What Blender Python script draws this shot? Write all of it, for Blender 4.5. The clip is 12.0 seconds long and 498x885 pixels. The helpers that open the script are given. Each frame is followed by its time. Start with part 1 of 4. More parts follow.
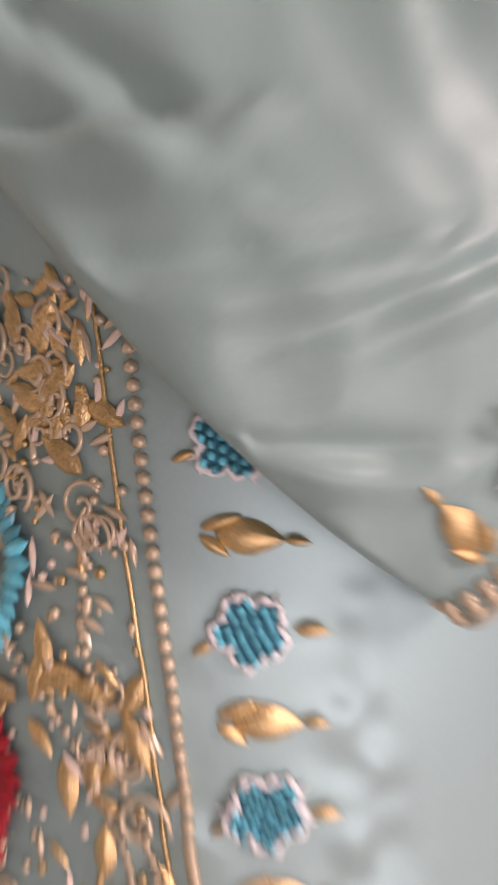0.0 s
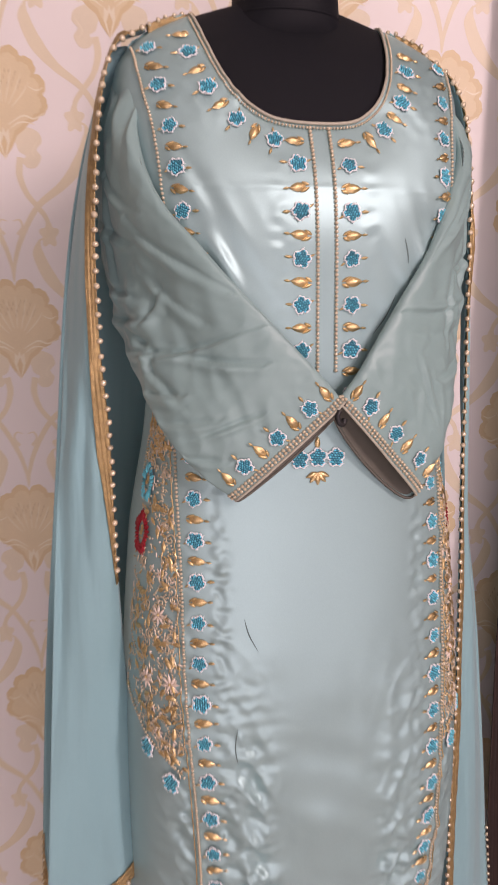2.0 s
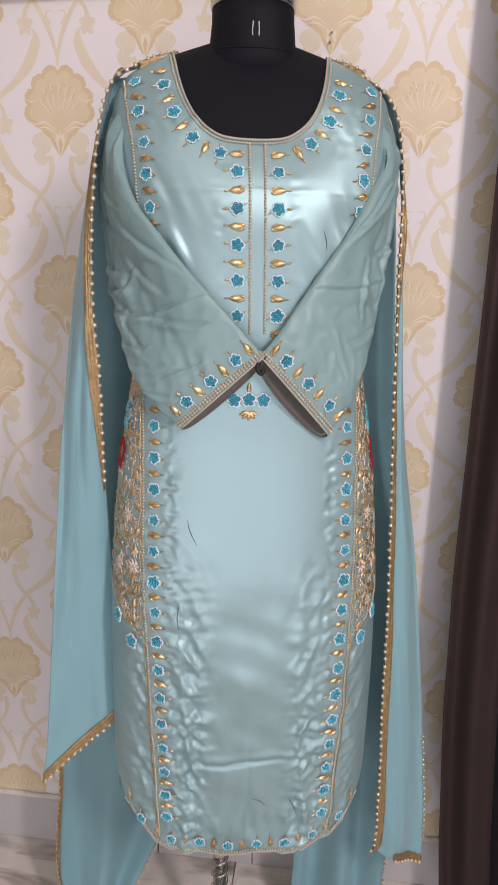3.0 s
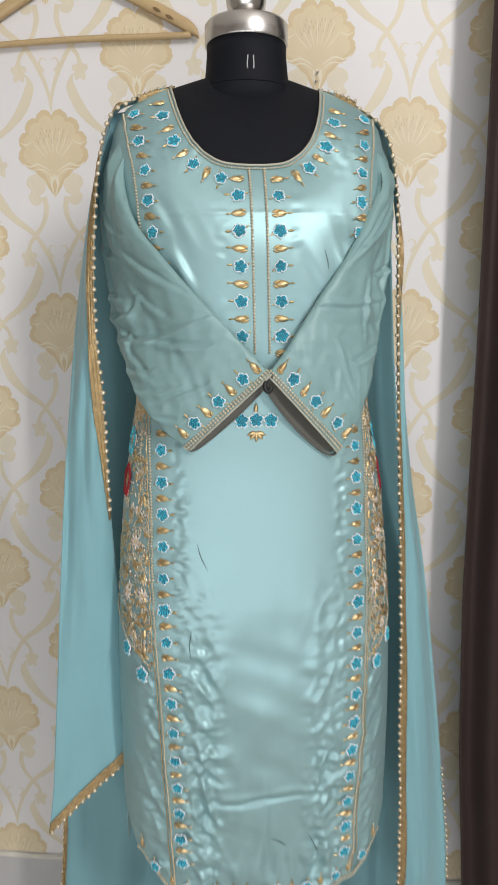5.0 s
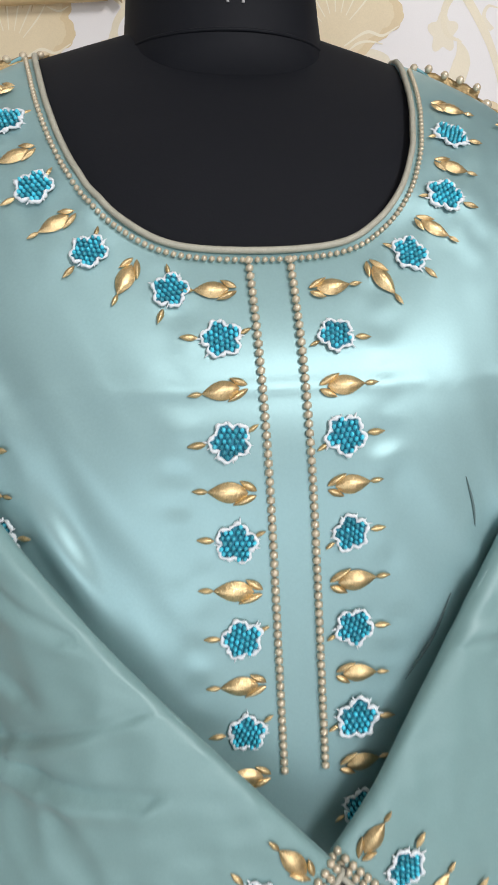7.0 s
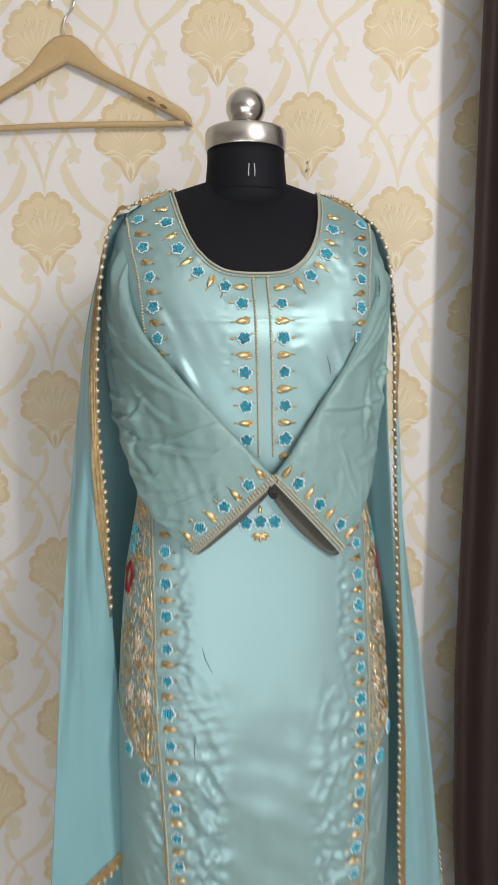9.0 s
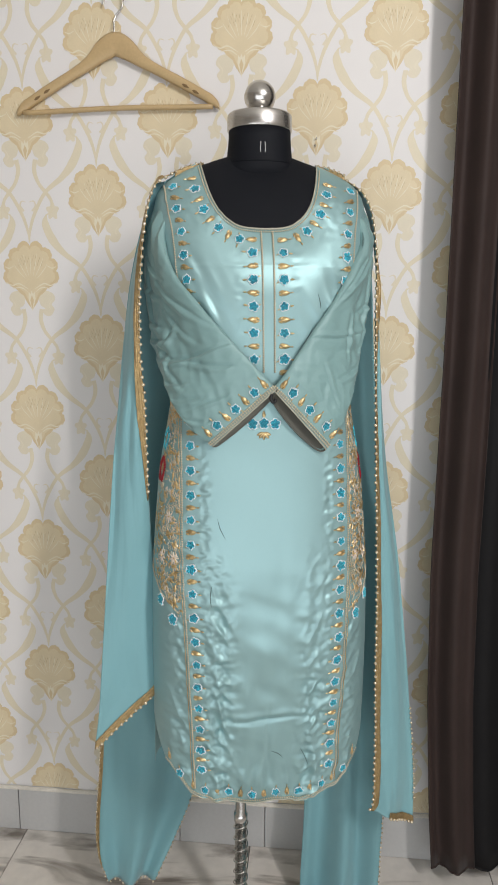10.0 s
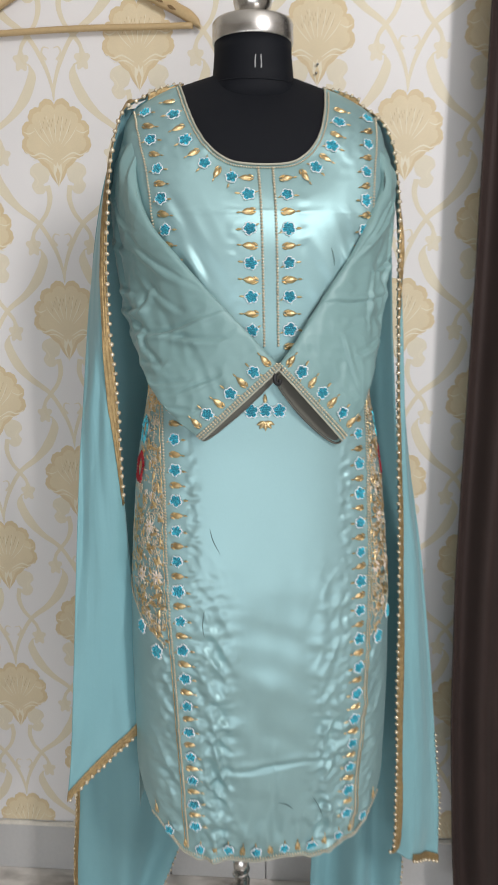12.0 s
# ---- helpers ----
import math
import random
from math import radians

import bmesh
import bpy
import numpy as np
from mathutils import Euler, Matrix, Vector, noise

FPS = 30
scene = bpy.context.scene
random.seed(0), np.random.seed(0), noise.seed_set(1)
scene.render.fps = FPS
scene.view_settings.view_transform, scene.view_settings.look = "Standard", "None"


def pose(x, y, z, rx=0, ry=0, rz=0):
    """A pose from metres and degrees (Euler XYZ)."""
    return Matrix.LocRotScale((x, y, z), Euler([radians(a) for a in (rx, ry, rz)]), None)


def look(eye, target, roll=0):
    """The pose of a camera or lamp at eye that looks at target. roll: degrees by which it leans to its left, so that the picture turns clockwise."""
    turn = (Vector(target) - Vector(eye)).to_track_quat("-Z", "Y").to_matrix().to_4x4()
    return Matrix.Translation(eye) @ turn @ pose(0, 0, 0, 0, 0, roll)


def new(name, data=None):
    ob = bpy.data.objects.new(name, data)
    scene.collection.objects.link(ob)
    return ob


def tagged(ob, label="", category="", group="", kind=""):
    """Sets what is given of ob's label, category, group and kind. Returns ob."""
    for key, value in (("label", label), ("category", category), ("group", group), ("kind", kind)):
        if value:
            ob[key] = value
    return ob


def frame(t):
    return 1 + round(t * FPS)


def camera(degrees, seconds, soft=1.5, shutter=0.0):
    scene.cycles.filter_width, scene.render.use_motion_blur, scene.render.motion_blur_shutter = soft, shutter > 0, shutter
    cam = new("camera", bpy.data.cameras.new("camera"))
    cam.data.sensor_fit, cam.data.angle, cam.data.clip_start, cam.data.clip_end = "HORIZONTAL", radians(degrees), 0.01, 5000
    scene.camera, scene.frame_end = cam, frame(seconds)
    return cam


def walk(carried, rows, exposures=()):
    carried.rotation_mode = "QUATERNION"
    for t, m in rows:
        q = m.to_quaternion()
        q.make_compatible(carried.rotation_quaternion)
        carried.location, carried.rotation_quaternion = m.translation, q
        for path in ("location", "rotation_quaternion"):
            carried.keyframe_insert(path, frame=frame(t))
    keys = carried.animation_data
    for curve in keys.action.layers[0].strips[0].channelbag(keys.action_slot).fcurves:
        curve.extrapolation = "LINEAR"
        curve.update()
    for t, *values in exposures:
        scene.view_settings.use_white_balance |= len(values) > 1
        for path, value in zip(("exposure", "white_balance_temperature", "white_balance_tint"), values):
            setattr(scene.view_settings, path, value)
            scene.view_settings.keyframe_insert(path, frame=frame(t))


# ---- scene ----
from mathutils import geometry
import itertools

# ------------------------------------------------------------------ camera
cam = camera(39.2, 12.0, soft=1.5, shutter=0.5)
PATH = [
    (0.0, (-0.162, -0.209, 1.213), (0.609, 1.588, 0.780), 0.2),
    (0.1, (-0.170, -0.242, 1.219), (0.614, 1.548, 0.790), 0.4),
    (0.5, (-0.185, -0.341, 1.254), (0.535, 1.455, 0.746), 0.8),
    (0.8, (-0.18, -0.416, 1.268), (0.452, 1.415, 0.77), 0.3),
    (1, (-0.169, -0.477, 1.286), (0.386, 1.379, 0.792), -0.0),
    (1.5, (-0.126, -0.626, 1.314), (0.188, 1.305, 0.901), -0.5),
    (2, (-0.077, -0.752, 1.343), (0.002, 1.2, 0.916), -0.1),
    (2.5, (0.029, -0.867, 1.354), (-0.078, 1.074, 0.883), 0.9),
    (3, (0.125, -0.96, 1.346), (-0.101, 0.966, 0.858), 1.3),
    (3.2, (0.148, -0.983, 1.341), (-0.114, 0.941, 0.862), 1.0),
    (4.0, (0.163, -1.05, 1.322), (-0.075, 0.89, 0.89), 0.6),
    (4.8, (0.102, -1.008, 1.305), (-0.066, 0.953, 0.946), 0.1),
    (5, (0.093, -0.964, 1.306), (-0.09, 0.997, 0.96), -0.4),
    (5.5, (0.035, -0.827, 1.32), (-0.117, 1.143, 1.006), -1.1),
    (6, (0.008, -0.662, 1.36), (-0.097, 1.315, 1.075), -1.6),
    (6.5, (0.016, -0.453, 1.43), (-0.06, 1.528, 1.169), -2.1),
    (6.7, (0.018, -0.401, 1.442), (-0.05, 1.582, 1.184), -2.2),
    (7.3, (0.016, -0.355, 1.456), (-0.052, 1.63, 1.2), -2.2),
    (8.3, (0.002, -0.634, 1.444), (-0.067, 1.348, 1.185), -1.6),
    (8.5, (0.004, -0.73, 1.433), (-0.073, 1.252, 1.173), -1.4),
    (9, (0.048, -0.96, 1.406), (-0.047, 1.018, 1.13), -0.3),
    (9.5, (0.089, -1.147, 1.375), (-0.084, 0.82, 1.058), 0.4),
    (10, (0.105, -1.233, 1.35), (-0.082, 0.728, 1.004), 0.3),
    (10.5, (0.113, -1.223, 1.329), (-0.063, 0.734, 0.957), 0.0),
    (11, (0.121, -1.185, 1.323), (-0.047, 0.768, 0.927), -0.1),
    (11.5, (0.108, -1.126, 1.324), (-0.042, 0.826, 0.915), -0.2),
    (12, (0.062, -1.006, 1.333), (-0.074, 0.945, 0.916), -0.4),
]
walk(cam, [(t, look(eye, target, roll)) for t, eye, target, roll in PATH],
     exposures=[(0.0, 0.22, 7750, 46), (0.5, 0.08, 7700, 48), (1.5, 0.0, 7560, 47), (2.5, -0.11, 7120, 37), (3.2, -0.09, 6560, 25),
                (4.8, 0.0, 6400, 12), (5.5, -0.04, 6280, 13), (6.5, 0.0, 6200, 13), (8.5, -0.06, 6620, 13), (9.5, -0.05, 6480, 11), (12.0, -0.02, 6330, 12)])

# ------------------------------------------------------------------ light
world = bpy.data.worlds.new("world")
scene.world = world
world.use_nodes = True
world.node_tree.nodes["Background"].inputs[0].default_value = (1, 0.9, 0.78, 1)
world.node_tree.nodes["Background"].inputs[1].default_value = 0.035


def area_lamp(name, eye, target, size, power, colour, shape="DISK", size_y=None):
    data = bpy.data.lights.new(name, "AREA")
    data.shape, data.size, data.energy, data.color = shape, size, power, colour
    if size_y:
        data.size_y = size_y
    ob = new(name, data)
    ob.matrix_world = look(eye, target)
    return ob


area_lamp("wall_lamp_light", (1.25, -1.9, 2.36), (-0.05, 0.1, 1.1), 0.2, 37, (1.0, 0.97, 0.94), "RECTANGLE", 0.8)
# added fill without a known source, kept low for the skirt's highlight
area_lamp("unseen_fill_light", (0.10, -2.95, 0.74), (0.0, 0, 0.74), 3.0, 35, (0.93, 0.97, 1.0), "RECTANGLE", 1.3)

# ------------------------------------------------------------------ materials


def material(name, colour, rough=0.6, metal=0.0, spec=0.5, vary=0.08, scale=12.0, fine=160.0, bump=0.1,
             sheen=0.0, aniso=0.0, island=0.0, dist=0.001, mixed=0.0):
    """Principled surface with variation at two scales and a fine relief."""
    m = bpy.data.materials.new(name)
    m.use_nodes = True
    nt = m.node_tree
    n, l = nt.nodes, nt.links
    p = n["Principled BSDF"]
    p.inputs["Roughness"].default_value = rough
    p.inputs["Metallic"].default_value = metal
    p.inputs["Specular IOR Level"].default_value = spec
    p.inputs["Sheen Weight"].default_value = sheen
    p.inputs["Anisotropic"].default_value = aniso
    tc = n.new("ShaderNodeTexCoord")
    big, small = n.new("ShaderNodeTexNoise"), n.new("ShaderNodeTexNoise")
    big.inputs["Scale"].default_value, small.inputs["Scale"].default_value = scale, fine
    big.inputs["Detail"].default_value = small.inputs["Detail"].default_value = 4
    l.new(tc.outputs["Object"], big.inputs["Vector"])
    l.new(tc.outputs["Object"], small.inputs["Vector"])
    mix = n.new("ShaderNodeMath")
    mix.operation = "ADD"
    l.new(big.outputs["Fac"], mix.inputs[0])
    l.new(small.outputs["Fac"], mix.inputs[1])
    ramp = n.new("ShaderNodeMapRange")
    ramp.inputs["From Min"].default_value, ramp.inputs["From Max"].default_value = 0.6, 1.4
    ramp.inputs["To Min"].default_value, ramp.inputs["To Max"].default_value = 1 - vary, 1 + vary
    l.new(mix.outputs[0], ramp.inputs["Value"])
    value = ramp.outputs["Result"]
    if island:
        info = n.new("ShaderNodeObjectInfo")
        r2 = n.new("ShaderNodeMapRange")
        r2.inputs["To Min"].default_value, r2.inputs["To Max"].default_value = 1 - island, 1 + island
        l.new(info.outputs["Random"], r2.inputs["Value"])
        mul = n.new("ShaderNodeMath")
        mul.operation = "MULTIPLY"
        l.new(value, mul.inputs[0])
        l.new(r2.outputs["Result"], mul.inputs[1])
        value = mul.outputs[0]
    if mixed:
        geo = n.new("ShaderNodeNewGeometry")
        r3 = n.new("ShaderNodeMapRange")
        r3.inputs["To Min"].default_value, r3.inputs["To Max"].default_value = 1 - mixed, 1 + mixed
        l.new(geo.outputs["Random Per Island"], r3.inputs["Value"])
        mul = n.new("ShaderNodeMath")
        mul.operation = "MULTIPLY"
        l.new(value, mul.inputs[0])
        l.new(r3.outputs["Result"], mul.inputs[1])
        value = mul.outputs[0]
    col = n.new("ShaderNodeVectorMath")
    col.operation = "SCALE"
    col.inputs[0].default_value = colour
    l.new(value, col.inputs["Scale"])
    l.new(col.outputs["Vector"], p.inputs["Base Color"])
    if aniso:
        tan = n.new("ShaderNodeTangent")
        tan.direction_type, tan.axis = "RADIAL", "Z"
        l.new(tan.outputs["Tangent"], p.inputs["Tangent"])
    if bump:
        b = n.new("ShaderNodeBump")
        b.inputs["Strength"].default_value, b.inputs["Distance"].default_value = bump, dist
        l.new(small.outputs["Fac"], b.inputs["Height"])
        l.new(b.outputs["Normal"], p.inputs["Normal"])
    return m


def marble():
    m = material("floor_marble", (0.74, 0.70, 0.65), rough=0.24, vary=0.12, scale=3, fine=30, bump=0.02)
    n, l = m.node_tree.nodes, m.node_tree.links
    p = n["Principled BSDF"]
    old = p.inputs["Base Color"].links[0].from_socket
    tc = n.new("ShaderNodeTexCoord")
    mp = n.new("ShaderNodeMapping")
    mp.inputs["Rotation"].default_value = (0, 0, radians(-38))
    mp.inputs["Scale"].default_value = (1.2, 6.5, 1)
    nz = n.new("ShaderNodeTexNoise")
    nz.inputs["Scale"].default_value, nz.inputs["Detail"].default_value, nz.inputs["Distortion"].default_value = 2.2, 7, 0.9
    rp = n.new("ShaderNodeValToRGB")
    rp.color_ramp.elements[0].position, rp.color_ramp.elements[0].color = 0.34, (0.30, 0.28, 0.26, 1)
    rp.color_ramp.elements[1].position, rp.color_ramp.elements[1].color = 0.50, (1, 1, 1, 1)
    mx = n.new("ShaderNodeVectorMath")
    mx.operation = "MULTIPLY"
    l.new(tc.outputs["Object"], mp.inputs["Vector"])
    l.new(mp.outputs["Vector"], nz.inputs["Vector"])
    l.new(nz.outputs["Fac"], rp.inputs["Fac"])
    l.new(old, mx.inputs[0])
    l.new(rp.outputs["Color"], mx.inputs[1])
    l.new(mx.outputs["Vector"], p.inputs["Base Color"])
    return m


M_SATIN = material("aqua_satin", (0.315, 0.490, 0.500), rough=0.44, metal=0.45, spec=0.3, aniso=0.70, vary=0.05, scale=6, fine=900, bump=0.05, dist=0.0004)
# lining colour darkened to hold the shade of the cuff openings
M_LINING_SHADE = material("shaded_cuff_lining", (0.10, 0.098, 0.08), rough=0.6, vary=0.06, fine=700)
M_SLEEVE = material("aqua_crepe_satin", (0.215, 0.355, 0.35), rough=0.46, metal=0.04, spec=0.45, vary=0.05, scale=7, fine=1100, bump=0.08, sheen=0.1, dist=0.0004)
M_VEIL = material("blue_aqua_chiffon", (0.205, 0.41, 0.445), rough=0.62, spec=0.35, vary=0.05, scale=7, fine=900, bump=0.1, sheen=0.25, dist=0.0005)
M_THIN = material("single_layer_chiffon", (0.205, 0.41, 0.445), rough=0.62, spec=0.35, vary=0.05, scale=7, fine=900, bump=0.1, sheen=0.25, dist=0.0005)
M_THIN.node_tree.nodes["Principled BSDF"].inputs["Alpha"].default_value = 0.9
M_GOLD = material("gold_zari", (0.64, 0.48, 0.25), rough=0.34, metal=0.88, vary=0.4, scale=120, fine=1300, bump=0.5, dist=0.0006, island=0.15)
M_LACE = material("gold_lace", (0.40, 0.285, 0.135), rough=0.40, metal=0.65, vary=0.4, scale=140, fine=1500, bump=0.6, dist=0.0008)
M_PEARL = material("pearl", (0.68, 0.58, 0.42), rough=0.24, metal=0.35, spec=0.8, vary=0.05, bump=0.0, island=0.08)
M_BEAD = material("champagne_bead", (0.60, 0.52, 0.38), rough=0.3, metal=0.3, vary=0.12, scale=200, bump=0.0)
M_TEAL = material("turquoise_bead", (0.055, 0.50, 0.64), rough=0.3, spec=0.7, vary=0.3, scale=260, bump=0.0, island=0.12, mixed=0.55)
M_DEEP = material("deep_teal_thread", (0.02, 0.20, 0.28), rough=0.7, vary=0.1, bump=0.0)
M_PALE = material("beige_edging", (0.42, 0.41, 0.33), rough=0.5, vary=0.15, scale=200, fine=1500, bump=0.3)
M_WHITE = material("white_thread", (0.78, 0.82, 0.84), rough=0.55, vary=0.08, scale=300, fine=2000, bump=0.4, dist=0.0004)
M_BLUSH = material("blush_thread", (0.74, 0.64, 0.55), rough=0.5, vary=0.1, scale=300, fine=2000, bump=0.4, dist=0.0004)
M_RED = material("crimson_thread", (0.34, 0.010, 0.022), rough=0.6, vary=0.25, scale=260, fine=1600, bump=0.5, dist=0.0006)
M_FORM = material("black_knit_cover", (0.0045, 0.0055, 0.0085), rough=0.7, spec=0.22, vary=0.1, fine=900, bump=0.15, dist=0.0004)
M_STEEL = material("brushed_steel", (0.62, 0.60, 0.57), rough=0.27, metal=1.0, vary=0.08, scale=30, fine=500, bump=0.05, aniso=0.5, dist=0.0003)
M_CHALK = material("chalk_white", (0.5, 0.5, 0.5), rough=0.8)
M_PAPER = material("wallpaper_ground", (0.80, 0.775, 0.76), rough=0.6, vary=0.025, scale=3, fine=700, bump=0.12, dist=0.0006)
M_FAN = material("wallpaper_gold_print", (0.69, 0.555, 0.34), rough=0.5, vary=0.05, scale=25, fine=700, bump=0.12, dist=0.0006)
M_HEART = material("wallpaper_heart_print", (0.735, 0.62, 0.415), rough=0.5, vary=0.06, scale=25, fine=700, bump=0.12, dist=0.0006)
M_LOBE = material("wallpaper_pale_print", (0.755, 0.685, 0.535), rough=0.5, vary=0.05, scale=25, fine=700, bump=0.12, dist=0.0006)
M_VINE = material("wallpaper_vine_print", (0.75, 0.675, 0.51), rough=0.5, vary=0.06, scale=18, fine=700, bump=0.12, dist=0.0006)
M_SHINE = material("wallpaper_line_print", (0.80, 0.73, 0.57), rough=0.4, vary=0.04, bump=0.0)
M_ETCH = material("wallpaper_fleck_print", (0.58, 0.46, 0.27), rough=0.5, vary=0.05, bump=0.0)
M_SKIRT = material("grey_skirting_tile", (0.50, 0.495, 0.485), rough=0.28, vary=0.05, scale=6, fine=120, bump=0.02)
M_GROUT = material("grout", (0.22, 0.20, 0.18), rough=0.9, vary=0.15, scale=40)
M_EDGE = material("torn_paper_edge", (0.72, 0.68, 0.60), rough=0.8, vary=0.15, scale=40, fine=300, bump=0.3)
M_CURTAIN = material("dark_brown_curtain", (0.034, 0.0215, 0.0185), rough=0.66, spec=0.22, vary=0.18, scale=9, fine=700, bump=0.2, sheen=0.04)
M_BLACK = material("black_curtain", (0.005, 0.0045, 0.005), rough=0.8, spec=0.3, vary=0.2, scale=9, fine=700, bump=0.2)
M_WOOD = material("pale_beech", (0.53, 0.38, 0.195), rough=0.42, vary=0.08, scale=14, fine=220, bump=0.05)
M_SLOT = material("hanger_slot_shade", (0.20, 0.12, 0.05), rough=0.7)
# tones of the unseen walls and ceiling, picked for fill and reflections
M_PLASTER = material("bounce_wall_tone", (0.40, 0.37, 0.33), rough=0.8, vary=0.03, scale=3, fine=200, bump=0.1)
M_CEILING = material("bounce_ceiling_tone", (0.78, 0.76, 0.72), rough=0.85, vary=0.03, scale=3, fine=200, bump=0.1)
M_MARBLE = marble()
M_TAG = material("black_cord", (0.01, 0.01, 0.011), rough=0.5)
# dark satin tone, painted shade for crease lines and loose threads
M_CREASE = material("crease_shade_thread", (0.10, 0.16, 0.16), rough=0.7)

# ------------------------------------------------------------------ mesh helpers


def mesh_object(name, verts, faces, mats, parent=None, label="", index=None, smooth=True):
    me = bpy.data.meshes.new(name)
    me.from_pydata([tuple(map(float, v)) for v in verts], [], faces)
    for m in (mats if isinstance(mats, (list, tuple)) else [mats]):
        me.materials.append(m)
    if index is not None:
        me.polygons.foreach_set("material_index", index)
    me.polygons.foreach_set("use_smooth", [smooth] * len(me.polygons))
    me.update()
    ob = new(name, me)
    if parent:
        ob.parent = parent
    return tagged(ob, label) if label else ob


def part(name, bm, mat, parent, label="", smooth=True):
    me = bpy.data.meshes.new(name)
    bm.to_mesh(me)
    bm.free()
    for m in (mat if isinstance(mat, (list, tuple)) else [mat]):
        me.materials.append(m)
    me.polygons.foreach_set("use_smooth", [smooth] * len(me.polygons))
    ob = new(name, me)
    if parent:
        ob.parent = parent
    return tagged(ob, label) if label else ob


def grid_faces(nu, nv, closed=False, base=0, flip=False):
    out = []
    for i in range(nu if closed else nu - 1):
        for j in range(nv - 1):
            k = (i + 1) % nu
            f = (base + i * nv + j, base + k * nv + j, base + k * nv + j + 1, base + i * nv + j + 1)
            out.append(f[::-1] if flip else f)
    return out


def add_box(bm, x0, x1, y0, y1, z0, z1, bevel=0.0):
    r = bmesh.ops.create_cube(bm, size=1)
    for v in r["verts"]:
        v.co = (x0 + (v.co.x + .5) * (x1 - x0), y0 + (v.co.y + .5) * (y1 - y0), z0 + (v.co.z + .5) * (z1 - z0))
    if bevel:
        edges = list({e for v in r["verts"] for e in v.link_edges})
        bmesh.ops.bevel(bm, geom=edges, offset=bevel, segments=2, affect="EDGES", profile=0.6)


def spline(points, n):
    """Smooth points along a Catmull-Rom curve."""
    p = [np.array(q, float) for q in points]
    p = [2 * p[0] - p[1]] + p + [2 * p[-1] - p[-2]]
    out = []
    for k in range(n):
        f = k / (n - 1) * (len(p) - 3)
        i = min(int(f), len(p) - 4)
        t = f - i
        a, b, c, d = p[i:i + 4]
        out.append(0.5 * (2 * b + (c - a) * t + (2 * a - 5 * b + 4 * c - d) * t * t + (3 * b - a - 3 * c + d) * t ** 3))
    return np.array(out)


def even(points, step):
    """Points at even steps along a polyline."""
    p = np.array(points, float)
    seg = np.linalg.norm(np.diff(p, axis=0), axis=1)
    s = np.concatenate([[0], np.cumsum(seg)])
    k = np.arange(step * 0.5, s[-1], step)
    return np.stack([np.interp(k, s, p[:, i]) for i in range(p.shape[1])], 1)


def tube(points, radius, sides=6):
    """Verts and faces of a tube along points; radius may be a list."""
    p = np.array(points, float)
    r = np.broadcast_to(radius, (len(p),))
    verts = []
    tan = np.gradient(p, axis=0)
    ref = np.array([0.0, 1.0, 0.03])
    for q, d, w in zip(p, tan, r):
        d = d / (np.linalg.norm(d) + 1e-12)
        a = np.cross(d, ref)
        if np.linalg.norm(a) < 1e-3:
            a = np.cross(d, [1.0, 0, 0])
        a /= np.linalg.norm(a)
        b = np.cross(d, a)
        for k in range(sides):
            t = 2 * math.pi * k / sides
            verts.append(q + w * (math.cos(t) * a + math.sin(t) * b))
    faces = []
    for i in range(len(p) - 1):
        for k in range(sides):
            m = (k + 1) % sides
            faces.append((i * sides + k, i * sides + m, (i + 1) * sides + m, (i + 1) * sides + k))
    faces.append(tuple(range(sides))[::-1])
    faces.append(tuple((len(p) - 1) * sides + k for k in range(sides)))
    return verts, faces


ball_bm = bmesh.new()
bmesh.ops.create_icosphere(ball_bm, subdivisions=1, radius=1)
BALL_V = [tuple(v.co) for v in ball_bm.verts]
BALL_F = [tuple(v.index for v in f.verts) for f in ball_bm.faces]
ball_bm.free()


def ball_mesh(centre, r, sub=1):
    bm = bmesh.new()
    bmesh.ops.create_icosphere(bm, subdivisions=sub, radius=r)
    v = [np.array(q.co) + centre for q in bm.verts]
    f = [tuple(q.index for q in g.verts) for g in bm.faces]
    bm.free()
    return v, f


def joined(pieces):
    """Joins (verts, faces, material index) pieces."""
    V, F, I = [], [], []
    for v, f, m in pieces:
        b = len(V)
        V += list(v)
        F += [tuple(b + i for i in q) for q in f]
        I += [m] * len(f)
    return V, F, I


SMOOTH = {}


def lerp(table, z):
    """Table lookup along a softened curve."""
    key = id(table)
    if key not in SMOOTH:
        g = np.linspace(0.40, 1.66, 1261)
        v = np.interp(g, [q[0] for q in table], [q[1] for q in table])
        for _ in range(2):
            wide = 45
            soft = np.convolve(np.pad(v, wide // 2, mode="edge"), np.ones(wide) / wide, mode="valid")
            keep = np.clip((g - 1.50) / 0.05, 0, 1)
            thin = np.convolve(np.pad(v, 4, mode="edge"), np.ones(9) / 9, mode="valid")
            v = soft * (1 - keep) + thin * keep
        SMOOTH[key] = v
    f = min(max((z - 0.40) * 1000, 0), 1259)
    k = int(f)
    v = SMOOTH[key]
    return float(v[k] + (v[k + 1] - v[k]) * (f - k))


def nz(x, y, z=0.0):
    return noise.noise((x, y, z))


